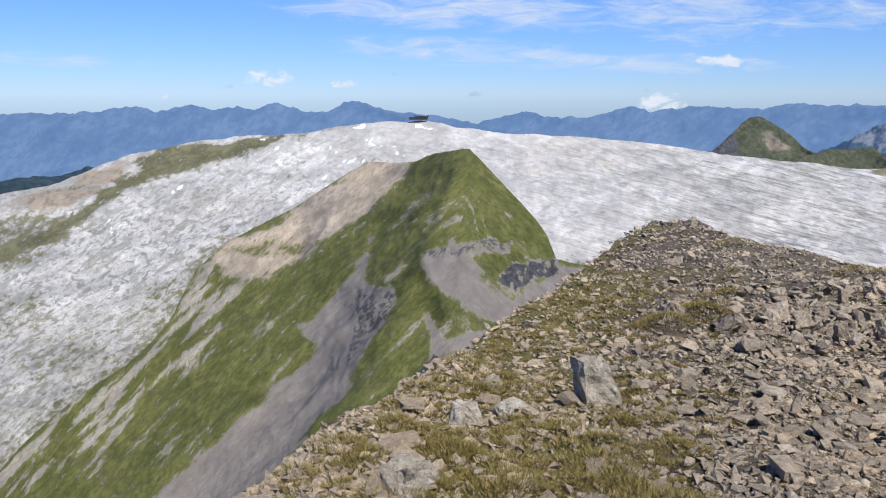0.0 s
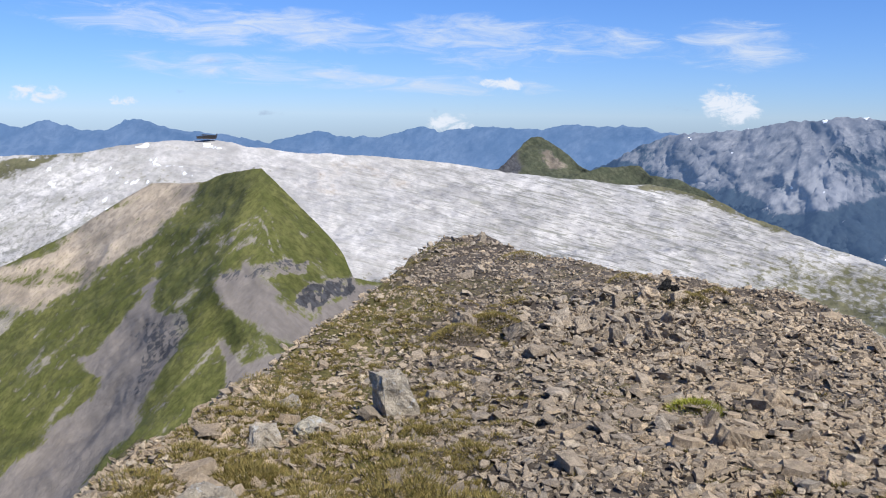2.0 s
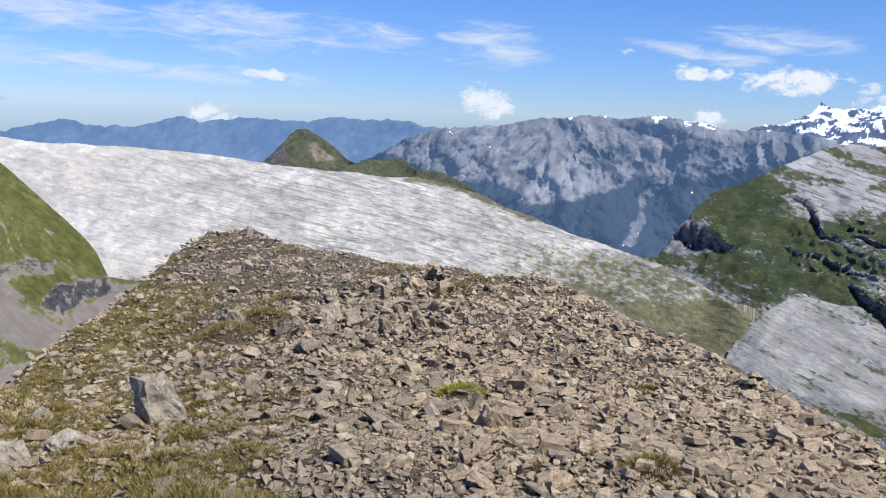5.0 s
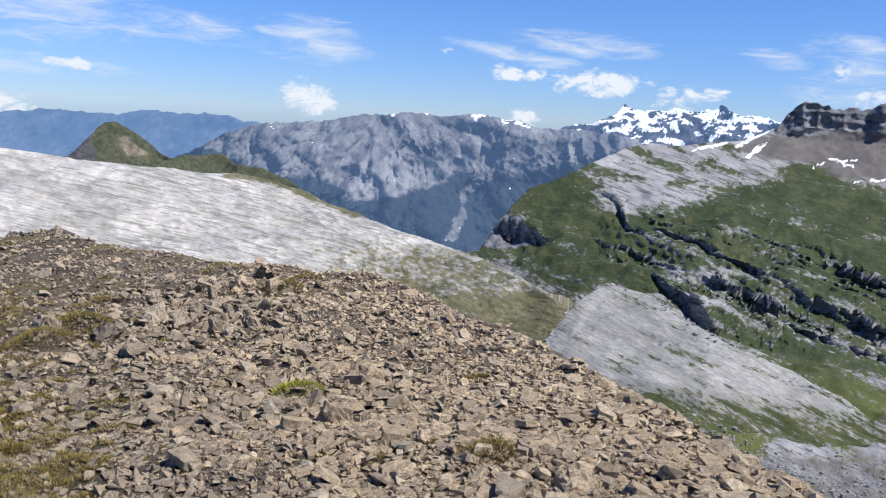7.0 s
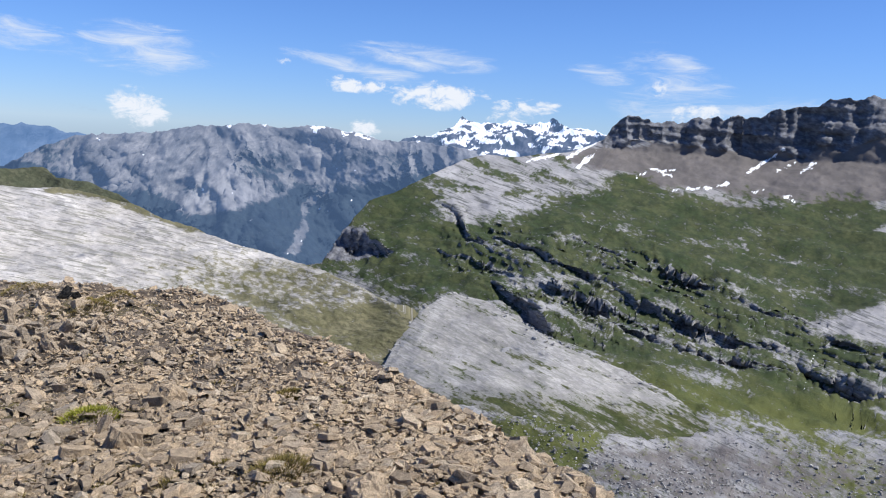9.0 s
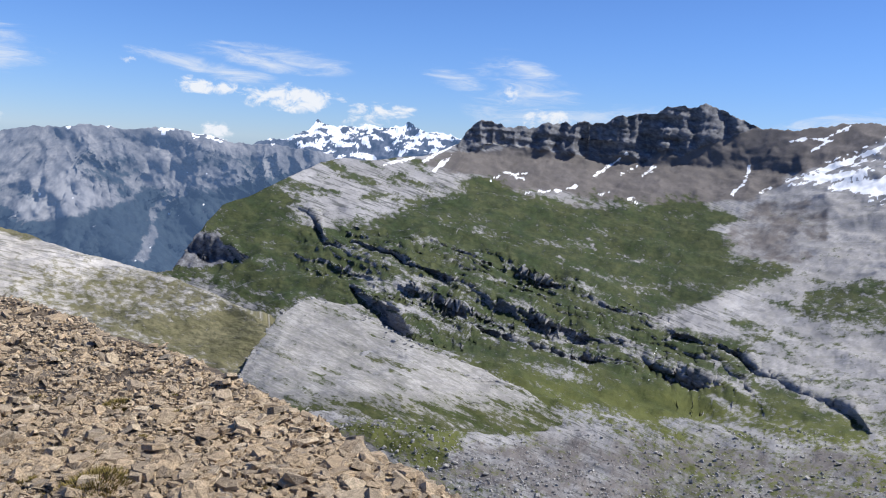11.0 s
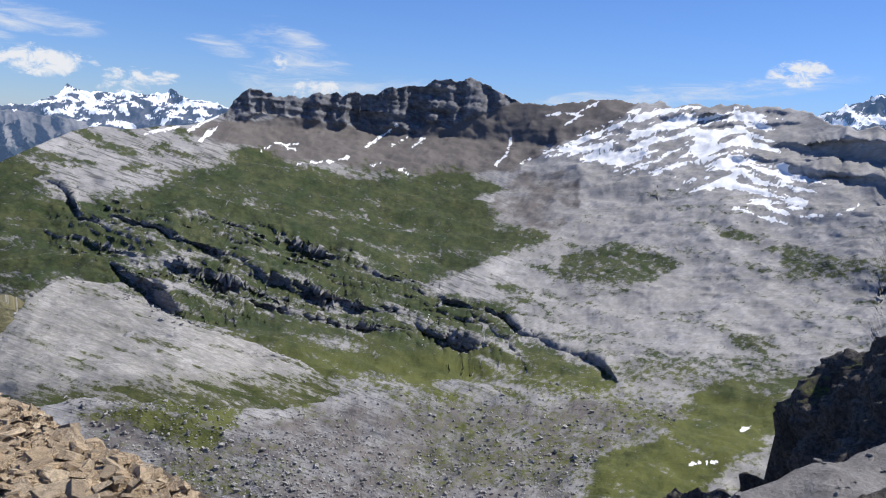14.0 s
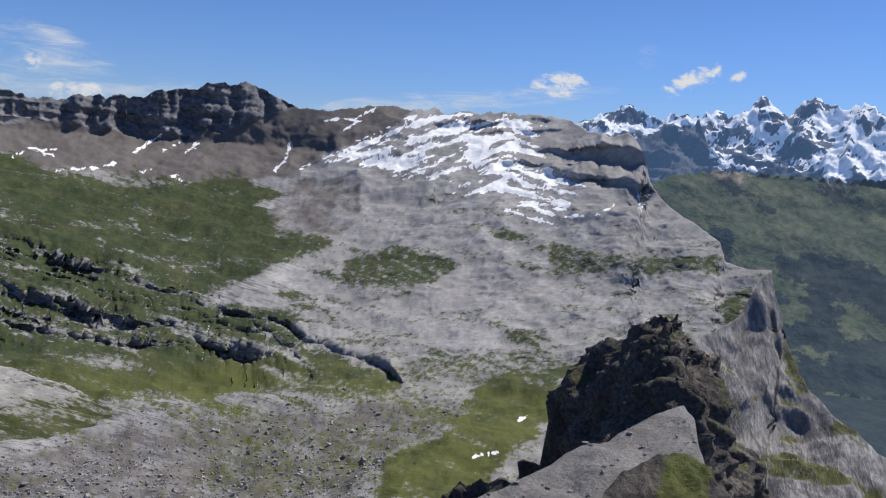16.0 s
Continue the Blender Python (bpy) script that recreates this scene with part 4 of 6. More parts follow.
def snow_zones(az, el, p, n):
    s = smooth(0.0, 0.15, 1.3 * fbm(p, 75, 7, False, 0.62, (1, 1, 1.6)) + 0.6 * smooth(-0.8, 0.8, el) - 0.55 + 0.8 * (n[..., 2] - 0.5))
    return covers(az, snow=s)


def glacier_zones(az, el, p, n):
    s = smooth(0.0, 0.15, 1.3 * fbm(p, 85, 7, False, 0.62, (1, 1, 0.7)) + 0.7 * smooth(0.2, 2.6, el) - 0.66 + 0.9 * (n[..., 2] - 0.45))
    return covers(az, snow=s)


def spire_zones(az, el, p, n):
    s = smooth(0.05, 0.25, 1.2 * fbm(p, 110, 7, False, 0.62) - 0.5 * smooth(109.5, 108.5, az) + 0.8 * smooth(109, 110.5, az) * smooth(-0.3, 1.0, el) + 0.5 * smooth(115.5, 117, az) - 0.55)
    return covers(az, snow=s)


def wood_zones(az, el, p, n):
    open_ = fbm(np.stack([az * 0.6, el + 0.2 * az, 0 * az], -1), 3.2, 6, False, 0.6)
    return covers(az, grass=0.95 * smooth(-0.2, 0.15, open_ + 0.35 * smooth(-9, -4, el) - 0.25 * smooth(-8, -10, el) + 0.3 * smooth(-12, -14, el) - 0.1), warm=0.45 * smooth(-1.5, 0, el))


# base of the land, out to the horizon
rad = np.geomspace(30, 4950, 90)
ang = np.radians(np.arange(0, 360, 1.5))
gx, gy = rad[:, None] * np.sin(ang), rad[:, None] * np.cos(ang)
gz = -430 - 330 * smooth(1200, 4200, rad)[:, None] + 0 * gx
gp = np.stack([gx, gy, gz], -1)
gp[..., 2] += 40 * fbm(gp, 900, 4)
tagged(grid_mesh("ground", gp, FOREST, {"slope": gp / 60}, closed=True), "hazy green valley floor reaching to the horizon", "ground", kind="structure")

# karst plateau
PLATEAU_TOP = [(-48, -9.5), (-38, -7.6), (-27.9, -6.03), (-24.7, -5.5), (-22.7, -4.63), (-19.6, -3.72), (-16.8, -3.06), (-14.3, -2.84), (-10.2, -2.66),
               (-7.0, -2.12), (-3.6, -1.76), (-1.9, -1.76), (0.6, -2.14), (4.4, -2.51), (8.2, -2.68), (11.9, -2.94), (15.5, -3.4), (18.7, -3.9),
               (24.1, -4.4), (27.8, -4.5), (30.2, -4.8), (31.6, -5.2), (33, -5.75), (35, -6.65), (39, -8.0), (43.1, -9.2), (46.6, -10.5), (50.2, -12.4), (51.2, -13.6), (51.8, -16), (52.4, -16.8)]
PLATEAU_FOOT = [(-48, -32), (-20, -30), (-5, -20), (4, -16), (12, -14), (54, -17)]
k = (-32, -24, -18, -13, -9, -6, -3.5, -1.7)
rows_ = [(-48, 520, 600, 720, 900, 1150, 1400, 1600, 1700), (-28, 520, 620, 760, 960, 1250, 1600, 1900, 2000), (-10, 560, 680, 800, 1000, 1300, 1600, 2050, 2300),
         (0, 600, 700, 850, 1000, 1250, 1600, 2050, 2350), (15, 600, 700, 850, 1000, 1250, 1650, 2300, 2400), (30, 500, 650, 800, 950, 1250, 1800, 2200, 2300),
         (40, 500, 650, 800, 950, 1300, 1700, 2000, 2100), (54, 450, 600, 800, 950, 1150, 1400, 1700, 1900)]
tagged(landform("limestone_plateau", PLATEAU_TOP, PLATEAU_FOOT, k, rows_, 0.12, 160, KARST, [(20, 230, 6, False, (1, 1, 1)), (6, 60, 4, True, (1, 0.5, 1))], zones=plateau_zones, behind=(500, 160), fade=0.6),
       "broad pale grey karst limestone plateau with small snow patches", "plateau", kind="structure")

# green pyramid peak and its brown shoulder
PEAK_TOP = [(-44, -31), (-36, -27), (-29.6, -22.2), (-27.4, -20.4), (-25, -18.8), (-21.4, -17.1), (-18.8, -14.6), (-16.8, -11.3), (-14.9, -9.7), (-13.8, -9.2), (-10.7, -7.7), (-7.3, -5.7), (-5.4, -4.6), (-2.1, -4.5),
            (-0.8, -3.95), (0.7, -3.75), (1.6, -3.62), (2.2, -4.3), (3.1, -5.2), (4.4, -6.6), (6.0, -8.2), (7.0, -9.6), (7.6, -11.0), (9.7, -11.5), (13, -14), (20, -18)]
k = (-36, -26, -20, -15, -11, -7.5, -5.5, -3.8)
rows_ = [(-44, 300, 400, 470, 560, 600, 640, 680, 700), (-29, 300, 400, 480, 580, 640, 680, 700, 720), (-18, 280, 390, 460, 560, 650, 720, 740, 760),
         (-10, 260, 350, 430, 520, 640, 760, 780, 790), (-4, 240, 310, 380, 450, 520, 600, 740, 800), (0, 240, 300, 365, 430, 490, 560, 610, 650),
         (3, 240, 300, 370, 450, 520, 560, 590, 620), (8, 250, 310, 380, 460, 520, 560, 590, 620), (20, 250, 310, 380, 460, 520, 560, 590, 620)]


SPUR = [(1.0, -5.0), (-0.5, -7.5), (-1.5, -10.8), (-0.9, -12.4), (0.6, -14.3), (3.4, -16.0)]
SPUR2 = [(-1.6, -10.8), (-2.9, -12.0), (-3.7, -16.6), (-7.4, -20.9), (-10.7, -23.7), (-12, -25.7), (-14, -30)]
GULLY = [(-3.6, -9.0), (-5.6, -11.9), (-7.2, -14.2), (-8.9, -17.2), (-11.4, -21.5), (-15.4, -24.3), (-20, -28)]


def peak_shape(az, el, r):
    r = r * (1 - 0.045 * np.exp(-(along(az, el, SPUR) / 1.3) ** 2) - 0.04 * np.exp(-(along(az, el, SPUR2) / 1.5) ** 2))
    return r * (1 + 0.022 * np.exp(-(along(az, el, GULLY) / 1.8) ** 2))


tagged(landform("green_peak", PEAK_TOP, [(-44, -36), (20, -36)], k, rows_, 0.11, 200, PEAK, [(7, 120, 6, True, (1, 1, 1)), (1.5, 20, 4, False, (1, 1, 1))], peak_shape, peak_zones, (120, 100), 0.7),
       "steep grassy pyramid peak with grey shale gullies", "mountain")

# low green hill past the plateau
HILL_TOP = [(13, -4.6), (17.4, -3.6), (18.0, -3.1), (18.5, -2.5), (19.1, -1.75), (19.6, -1.45), (20.1, -1.42), (20.8, -1.68), (21.4, -2.1), (22.1, -2.6), (22.8, -3.1), (23.7, -3.6),
            (24.4, -3.37), (25.6, -3.14), (26.7, -3.2), (27.5, -3.83), (29.4, -4.14), (31, -4.8), (35, -7)]
tagged(landform("rounded_hill", HILL_TOP, [(13, -6), (27, -6), (35, -9)], (-9, -5, -3.4, -1.4), [(13, 2400, 2500, 2700, 2900), (27, 2200, 2400, 2600, 2800), (35, 2100, 2300, 2500, 2600)], 0.08, 70, HILL,
                [(25, 250, 5, True, (1, 1, 1))], None, hill_zones, (300, 260), 0.5), "lone rounded green hill with a dark rocky flank", "hill")

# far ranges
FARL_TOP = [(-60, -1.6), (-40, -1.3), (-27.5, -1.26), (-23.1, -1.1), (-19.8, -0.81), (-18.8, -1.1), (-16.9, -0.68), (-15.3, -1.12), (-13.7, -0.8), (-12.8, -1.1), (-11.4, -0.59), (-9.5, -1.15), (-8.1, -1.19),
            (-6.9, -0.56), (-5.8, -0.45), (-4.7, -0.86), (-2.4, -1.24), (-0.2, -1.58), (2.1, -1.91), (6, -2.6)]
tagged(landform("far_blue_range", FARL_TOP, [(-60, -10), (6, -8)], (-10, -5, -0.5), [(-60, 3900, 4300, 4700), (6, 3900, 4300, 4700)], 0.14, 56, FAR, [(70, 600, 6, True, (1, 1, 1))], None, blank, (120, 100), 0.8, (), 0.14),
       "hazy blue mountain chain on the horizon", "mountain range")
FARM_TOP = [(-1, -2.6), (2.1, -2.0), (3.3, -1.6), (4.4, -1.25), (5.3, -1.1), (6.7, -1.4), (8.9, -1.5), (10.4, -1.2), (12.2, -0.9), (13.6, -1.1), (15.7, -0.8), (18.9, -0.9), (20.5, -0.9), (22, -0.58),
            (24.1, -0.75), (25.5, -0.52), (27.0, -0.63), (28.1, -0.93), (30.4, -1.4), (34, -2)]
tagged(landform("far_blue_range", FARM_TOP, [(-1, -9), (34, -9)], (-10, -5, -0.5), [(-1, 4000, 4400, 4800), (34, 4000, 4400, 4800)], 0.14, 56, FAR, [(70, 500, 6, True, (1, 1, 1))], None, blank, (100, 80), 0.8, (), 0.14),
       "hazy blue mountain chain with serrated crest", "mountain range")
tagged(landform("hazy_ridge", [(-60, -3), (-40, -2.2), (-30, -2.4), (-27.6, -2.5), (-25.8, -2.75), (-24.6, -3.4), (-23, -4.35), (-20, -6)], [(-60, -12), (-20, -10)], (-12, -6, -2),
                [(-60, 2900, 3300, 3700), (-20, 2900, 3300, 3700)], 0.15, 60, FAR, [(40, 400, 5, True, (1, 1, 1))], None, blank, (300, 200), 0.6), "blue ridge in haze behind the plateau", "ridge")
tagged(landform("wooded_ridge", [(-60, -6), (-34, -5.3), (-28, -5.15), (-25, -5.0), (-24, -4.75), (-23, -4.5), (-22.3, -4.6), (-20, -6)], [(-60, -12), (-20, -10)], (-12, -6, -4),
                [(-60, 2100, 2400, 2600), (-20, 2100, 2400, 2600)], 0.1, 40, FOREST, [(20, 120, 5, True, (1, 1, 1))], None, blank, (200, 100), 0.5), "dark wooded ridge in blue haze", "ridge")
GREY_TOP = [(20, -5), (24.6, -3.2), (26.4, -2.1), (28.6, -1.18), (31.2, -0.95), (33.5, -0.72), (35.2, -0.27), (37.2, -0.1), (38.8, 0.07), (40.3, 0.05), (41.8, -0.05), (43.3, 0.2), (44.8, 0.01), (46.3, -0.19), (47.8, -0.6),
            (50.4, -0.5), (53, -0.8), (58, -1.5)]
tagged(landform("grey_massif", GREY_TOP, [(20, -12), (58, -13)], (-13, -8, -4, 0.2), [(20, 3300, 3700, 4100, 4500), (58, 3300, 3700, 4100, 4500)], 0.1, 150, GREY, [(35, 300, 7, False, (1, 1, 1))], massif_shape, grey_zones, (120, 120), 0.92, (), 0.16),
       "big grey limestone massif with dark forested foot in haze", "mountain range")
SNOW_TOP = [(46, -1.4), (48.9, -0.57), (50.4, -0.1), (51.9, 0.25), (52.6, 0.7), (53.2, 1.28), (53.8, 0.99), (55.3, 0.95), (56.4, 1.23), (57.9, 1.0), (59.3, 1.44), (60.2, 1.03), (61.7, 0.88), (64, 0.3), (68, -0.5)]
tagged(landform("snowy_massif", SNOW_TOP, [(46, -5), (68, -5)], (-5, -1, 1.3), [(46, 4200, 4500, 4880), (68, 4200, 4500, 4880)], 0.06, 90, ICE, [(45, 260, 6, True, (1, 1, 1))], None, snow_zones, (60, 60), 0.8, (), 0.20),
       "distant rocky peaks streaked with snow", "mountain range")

# the vale: terraces, meadow, dark cliffs and snowy limestone
VALE_TOP = [(36, -9.3), (40, -9.4), (44.1, -9.0), (44.6, -8.17), (45.5, -6.69), (46.0, -6.13), (46.2, -5.65), (47.2, -4.61), (49.3, -3.77), (51.1, -2.75), (53.6, -1.47), (55.1, -1.08), (57.3, -1.1), (60.3, -0.66), (61.8, -0.11),
            (62.6, 0.3), (63.6, 1.64), (64.4, 1.99), (65.0, 1.73), (65.9, 1.53), (67.8, 1.72), (69.3, 2.12), (70.4, 1.89), (71.0, 2.3), (71.9, 2.06), (73.0, 2.6), (75.5, 2.94), (76.2, 3.34), (77.7, 3.42), (78.6, 3.64)]
VALE_TOP += [(79.8, 3.3), (80.5, 2.85), (82.0, 2.29), (83.7, 2.2), (86.3, 2.75), (88.1, 3.05), (89.3, 2.7), (91.1, 3.04), (92.3, 2.64), (93.4, 2.9), (96.1, 2.94), (98.7, 2.93), (99.8, 2.97), (100.6, 2.5), (101.4, 2.06), (102.9, 1.98),
             (104.0, 2.23), (104.5, 1.9), (105.2, 0.84), (105.7, -0.8), (106.6, -2.03), (108.1, -3.0), (109.6, -3.8), (110.5, -4.44), (111.0, -5.67), (112.6, -5.97), (113.8, -5.83), (114.3, -9), (115.5, -13), (118, -20)]
k = (-30, -24, -20, -17, -14, -11, -8, -5, -2.5, -0.3, 3.6)
rows_ = [(36, 500, 640, 800, 1000, 1200, 1400, 1600, 1750, 1900, 2000, 2100), (45, 460, 590, 740, 920, 1120, 1320, 1500, 1700, 1900, 2100, 2200), (51, 400, 510, 620, 750, 930, 1150, 1380, 1650, 1900, 2200, 2300),
         (60, 380, 480, 580, 690, 860, 1060, 1300, 1650, 2100, 2500, 2600), (72, 380, 480, 600, 740, 950, 1170, 1450, 1900, 2350, 2650, 2700),
         (82, 380, 480, 600, 740, 980, 1250, 1550, 1950, 2300, 2550, 2700), (92, 380, 480, 600, 740, 950, 1200, 1450, 1700, 1950, 2200, 2750),
         (100, 380, 480, 590, 720, 900, 1120, 1350, 1570, 1800, 2050, 2600), (106, 380, 480, 580, 700, 870, 1050, 1250, 1430, 1620, 1800, 2150), (118, 360, 460, 560, 660, 800, 950, 1100, 1250, 1400, 1500, 1600)]
LEDGES = [(s, h, 0.6, 0.0) for s, h in zip(STEPS, (0.6, 0.65, 1.5, 1.0, 0.25, 0.35, 0.6, 0.5))] + [(s, h, 0.6, 0.0) for s, h in zip(STEPS2, (0.65, 1.3, 1.5, 0.15, 0.2, 0.45))]
LEDGES += [([(100.4, 0.8), (102.4, 0.9), (105.6, 0.5)], 1.7, 0.5, 0.0), ([(98.5, -0.6), (101.5, -0.9), (106, -1.4)], 0.7, 0.5, 0.0), ([(91.0, 2.0), (95, 2.2), (98.6, 2.4)], 0.5, 0.3, 0.0)] + [(s, 0.3, 0.4, 0.0) for s in STEPS3[:5]]
TERRACES = [(52.5, -5.2), (58, -6.0), (66, -6.8), (76, -9.6), (80, -10.9), (84.5, -13.2), (82, -15.2), (76, -14.6), (70, -13.4), (62, -13), (56, -10.6), (51.8, -8)]


def terraces(az, el):
    """Tilted rock beds: sheer faces and shelves by turns."""
    q = np.stack([az, el * 1.6, 0 * az], -1)
    bed = (el + 0.26 * az + 0.4 * fbm(q, 4.0, 4)) / 0.52
    step = np.floor(bed) + np.clip((bed - np.floor(bed) - 0.4) / 0.6, 0, 1) - bed + 0.2
    on = smooth(0.7, -0.7, outside(az, el, TERRACES) + 0.5 * fbm(q + 9, 2.0, 3))
    flags = (el - 0.1 * az + 0.5 * fbm(q, 5.0, 4)) / 0.62         # low beds of the right-hand limestone
    low = np.floor(flags) + np.clip((flags - np.floor(flags) - 0.25) / 0.75, 0, 1) - flags + 0.12
    east = smooth(80, 88, az) * smooth(-15, -12, el) * smooth(1.5, 0, el) * np.clip(0.25 + 0.9 * fbm(q + 4, 3.0, 4), 0, 0.6)
    return 0.52 * step * on * np.clip(0.75 + 0.9 * fbm(q + 5, 2.2, 4), 0.1, 1.1) + 0.62 * low * east


def vale_shape(az, el, r):
    """Buttresses, chimneys and ledges of the dark cliffs."""
    on = smooth(0.15, -0.15, outside(az, el, DARK_CLIFFS))
    butt = fbm(np.stack([az, el * 0.3, 0 * az], -1), 1.9, 6, True)
    ledge = fbm(np.stack([az * 0.1, el + 0.05 * az, 0 * az + 5], -1), 0.5, 4)
    low = np.maximum(smooth(0.6, -0.4, outside(az, el, TERRACES)), smooth(0.4, -0.1, outside(az, el, CORNER_CRAG)))
    rib = fbm(np.stack([az + 0.3 * el, el * 0.5, 0 * az + 8], -1), 0.75, 5, True)
    return r * (1 - on * (0.015 * (butt - 0.9) + 0.007 * ledge) - low * 0.011 * (rib - 0.9))


tagged(landform("alpine_valley", VALE_TOP, [(36, -27), (118, -27)], k, rows_, 0.1, 330, VALE, [(16, 220, 6, True, (1, 1, 1)), (3, 40, 4, False, (1, 1, 1))], vale_shape, vale_zones, (200, 160), 0.7, LEDGES, 0.2, (62, 104), terraces),
       "green alpine valley rising to dark cliffs and snowy limestone", "mountainside", kind="structure")

# pale slab in the vale
SLAB_TOP = [(44, -19), (47.5, -17), (48.6, -15.8), (49.6, -13.6), (51.1, -11.9), (52.9, -10.6), (55.5, -11.0), (57.9, -12.25), (61.9, -14.0), (65.1, -14.7), (68.6, -16.15), (71, -17.5)]
tagged(landform("limestone_slab", SLAB_TOP, [(44, -26), (58, -23.5), (66, -19.5), (71, -17.9)], (-26, -20, -18, -17, -14, -10), [(44, 620, 790, 850, 890, 1050, 1240), (51, 530, 655, 700, 722, 875, 1060), (60, 500, 613, 648, 660, 812, 1040), (71, 500, 636, 685, 708, 900, 1160)], 0.08, 120, SLAB, [(5, 80, 5, False, (1, 1, 1))], None, slab_zones, (80, 80), 0.5,
                [([(49, a), (55, a + 1.0), (62, a - 0.4), (67, a - 1.2)], h, 0.3, 0.0) for a, h in ((-12.9, 0.05), (-14.4, 0.07), (-16.1, 0.06))]),
       "pale tilted limestone slab above the valley meadow", "rock slab")

# cliff wall and crag at the end of the ridge
WALL_TOP = [(105, -13), (107, -11.6), (108.5, -10.95), (110.6, -10.3), (112.2, -9.0), (112.8, -6.8), (113.8, -5.9), (114.2, -7.6), (114.8, -8.9), (115.0, -10.2), (116.7, -12.6), (118.5, -14.3), (121.5, -15.8), (126, -18.5), (134, -24)]
tagged(landform("cliff_wall", WALL_TOP, [(105, -34), (134, -34)], (-34, -26, -20, -15, -10, -5), [(a, *(d * q for q in (0.44, 0.53, 0.7, 0.86, 0.965, 1.0))) for a, d in ((105, 600), (109, 660), (112, 720), (114, 750), (118, 760), (126, 780), (134, 800))], 0.09, 170, WALLROCK,
                [(20, 120, 6, True, (1, 1, 0.2)), (2, 16, 3, False, (1, 1, 0.5))], None, wall_zones, (60, 120), 0.6), "sheer grey limestone cliff above a deep valley", "cliff")
CRAG_TOP = [(88, -27), (94, -23), (95.9, -21.9), (97.6, -21), (99.5, -19.8), (101.2, -17), (101.5, -15.4), (101.8, -13.4), (102.7, -12.1), (105.2, -10.9), (106.5, -9.5), (107.6, -9.0), (108.6, -9.9), (109.2, -11.5),
            (109.8, -12.6), (110.9, -14.8), (113.1, -16.9), (114.6, -19.4), (118, -23), (124, -30)]
tagged(landform("dark_crag", CRAG_TOP, [(88, -36), (124, -36)], (-36, -24, -18, -13, -9), [(88, 230, 260, 280, 300, 320), (96, 195, 215, 232, 248, 260), (101, 160, 176, 188, 200, 210), (105, 130, 144, 154, 165, 176), (108.6, 108, 118, 128, 142, 160), (111, 122, 138, 152, 165, 180), (114, 160, 180, 195, 205, 215), (124, 210, 230, 245, 260, 280)], 0.11, 170, CRAG, [(11, 34, 6, True, (1, 1, 0.7)), (2.5, 7, 4, True, (1, 1, 1))], None, crag_zones, (40, 60), 0.3, (), 0.5),
       "jagged dark shale crag on the ridge with grass tufts", "crag")
SCREE_TOP = [(84, -29.5), (92, -25), (95.4, -23), (100.4, -20.4), (103.7, -18.5), (107.2, -16.4), (109.5, -15.0), (110.3, -16), (110.8, -17.5), (111.5, -18.8), (112.8, -20.4), (116, -25), (126, -34)]
tagged(landform("scree_slope", SCREE_TOP, [(84, -40), (126, -40)], (-40, -28, -20, -15), [(84, 40, 70, 95, 120), (126, 35, 60, 85, 110)], 0.12, 130, GRAVEL, [(1.5, 14, 5, False, (1, 1, 1))], None, blank, (30, 60), 0.5),
       "smooth grey scree slope below the crag", "scree")
HUMP_TOP = [(98, -32), (103.6, -25), (104.8, -22.3), (105.3, -20.9), (106.1, -19.9), (108.2, -18.7), (110.2, -17.9), (111.5, -18.4), (113.1, -19.9), (114, -20.6), (117, -24), (124, -33)]
tagged(landform("grassy_knoll", HUMP_TOP, [(98, -45), (124, -45)], (-45, -30, -18), [(98, 20, 38, 60), (124, 20, 38, 60)], 0.12, 130, CRAG, [(1.6, 9, 5, True, (1, 1, 1))], None, knoll_zones, (15, 30), 0.5),
       "small rocky knoll capped with yellow-green grass", "knoll")

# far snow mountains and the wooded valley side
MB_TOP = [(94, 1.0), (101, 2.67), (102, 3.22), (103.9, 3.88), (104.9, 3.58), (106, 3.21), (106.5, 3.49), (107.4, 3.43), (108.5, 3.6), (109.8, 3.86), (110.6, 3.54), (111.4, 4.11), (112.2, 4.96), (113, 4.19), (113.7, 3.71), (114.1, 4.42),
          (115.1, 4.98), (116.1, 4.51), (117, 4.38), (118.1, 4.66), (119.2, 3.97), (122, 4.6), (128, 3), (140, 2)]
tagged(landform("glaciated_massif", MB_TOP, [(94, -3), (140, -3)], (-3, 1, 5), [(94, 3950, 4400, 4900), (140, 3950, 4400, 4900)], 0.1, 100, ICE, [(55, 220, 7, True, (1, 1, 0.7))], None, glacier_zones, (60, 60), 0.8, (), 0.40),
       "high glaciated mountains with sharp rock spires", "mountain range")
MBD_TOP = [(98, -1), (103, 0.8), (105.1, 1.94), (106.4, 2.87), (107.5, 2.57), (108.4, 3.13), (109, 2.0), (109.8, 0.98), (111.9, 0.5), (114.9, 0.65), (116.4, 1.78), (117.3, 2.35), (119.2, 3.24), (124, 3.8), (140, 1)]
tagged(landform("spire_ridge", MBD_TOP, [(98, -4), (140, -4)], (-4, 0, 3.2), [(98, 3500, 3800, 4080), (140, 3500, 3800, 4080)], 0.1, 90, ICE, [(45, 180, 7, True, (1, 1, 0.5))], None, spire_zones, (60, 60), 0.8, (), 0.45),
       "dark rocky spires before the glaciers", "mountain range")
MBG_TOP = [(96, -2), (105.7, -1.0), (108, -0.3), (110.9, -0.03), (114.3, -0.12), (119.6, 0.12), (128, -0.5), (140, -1)]
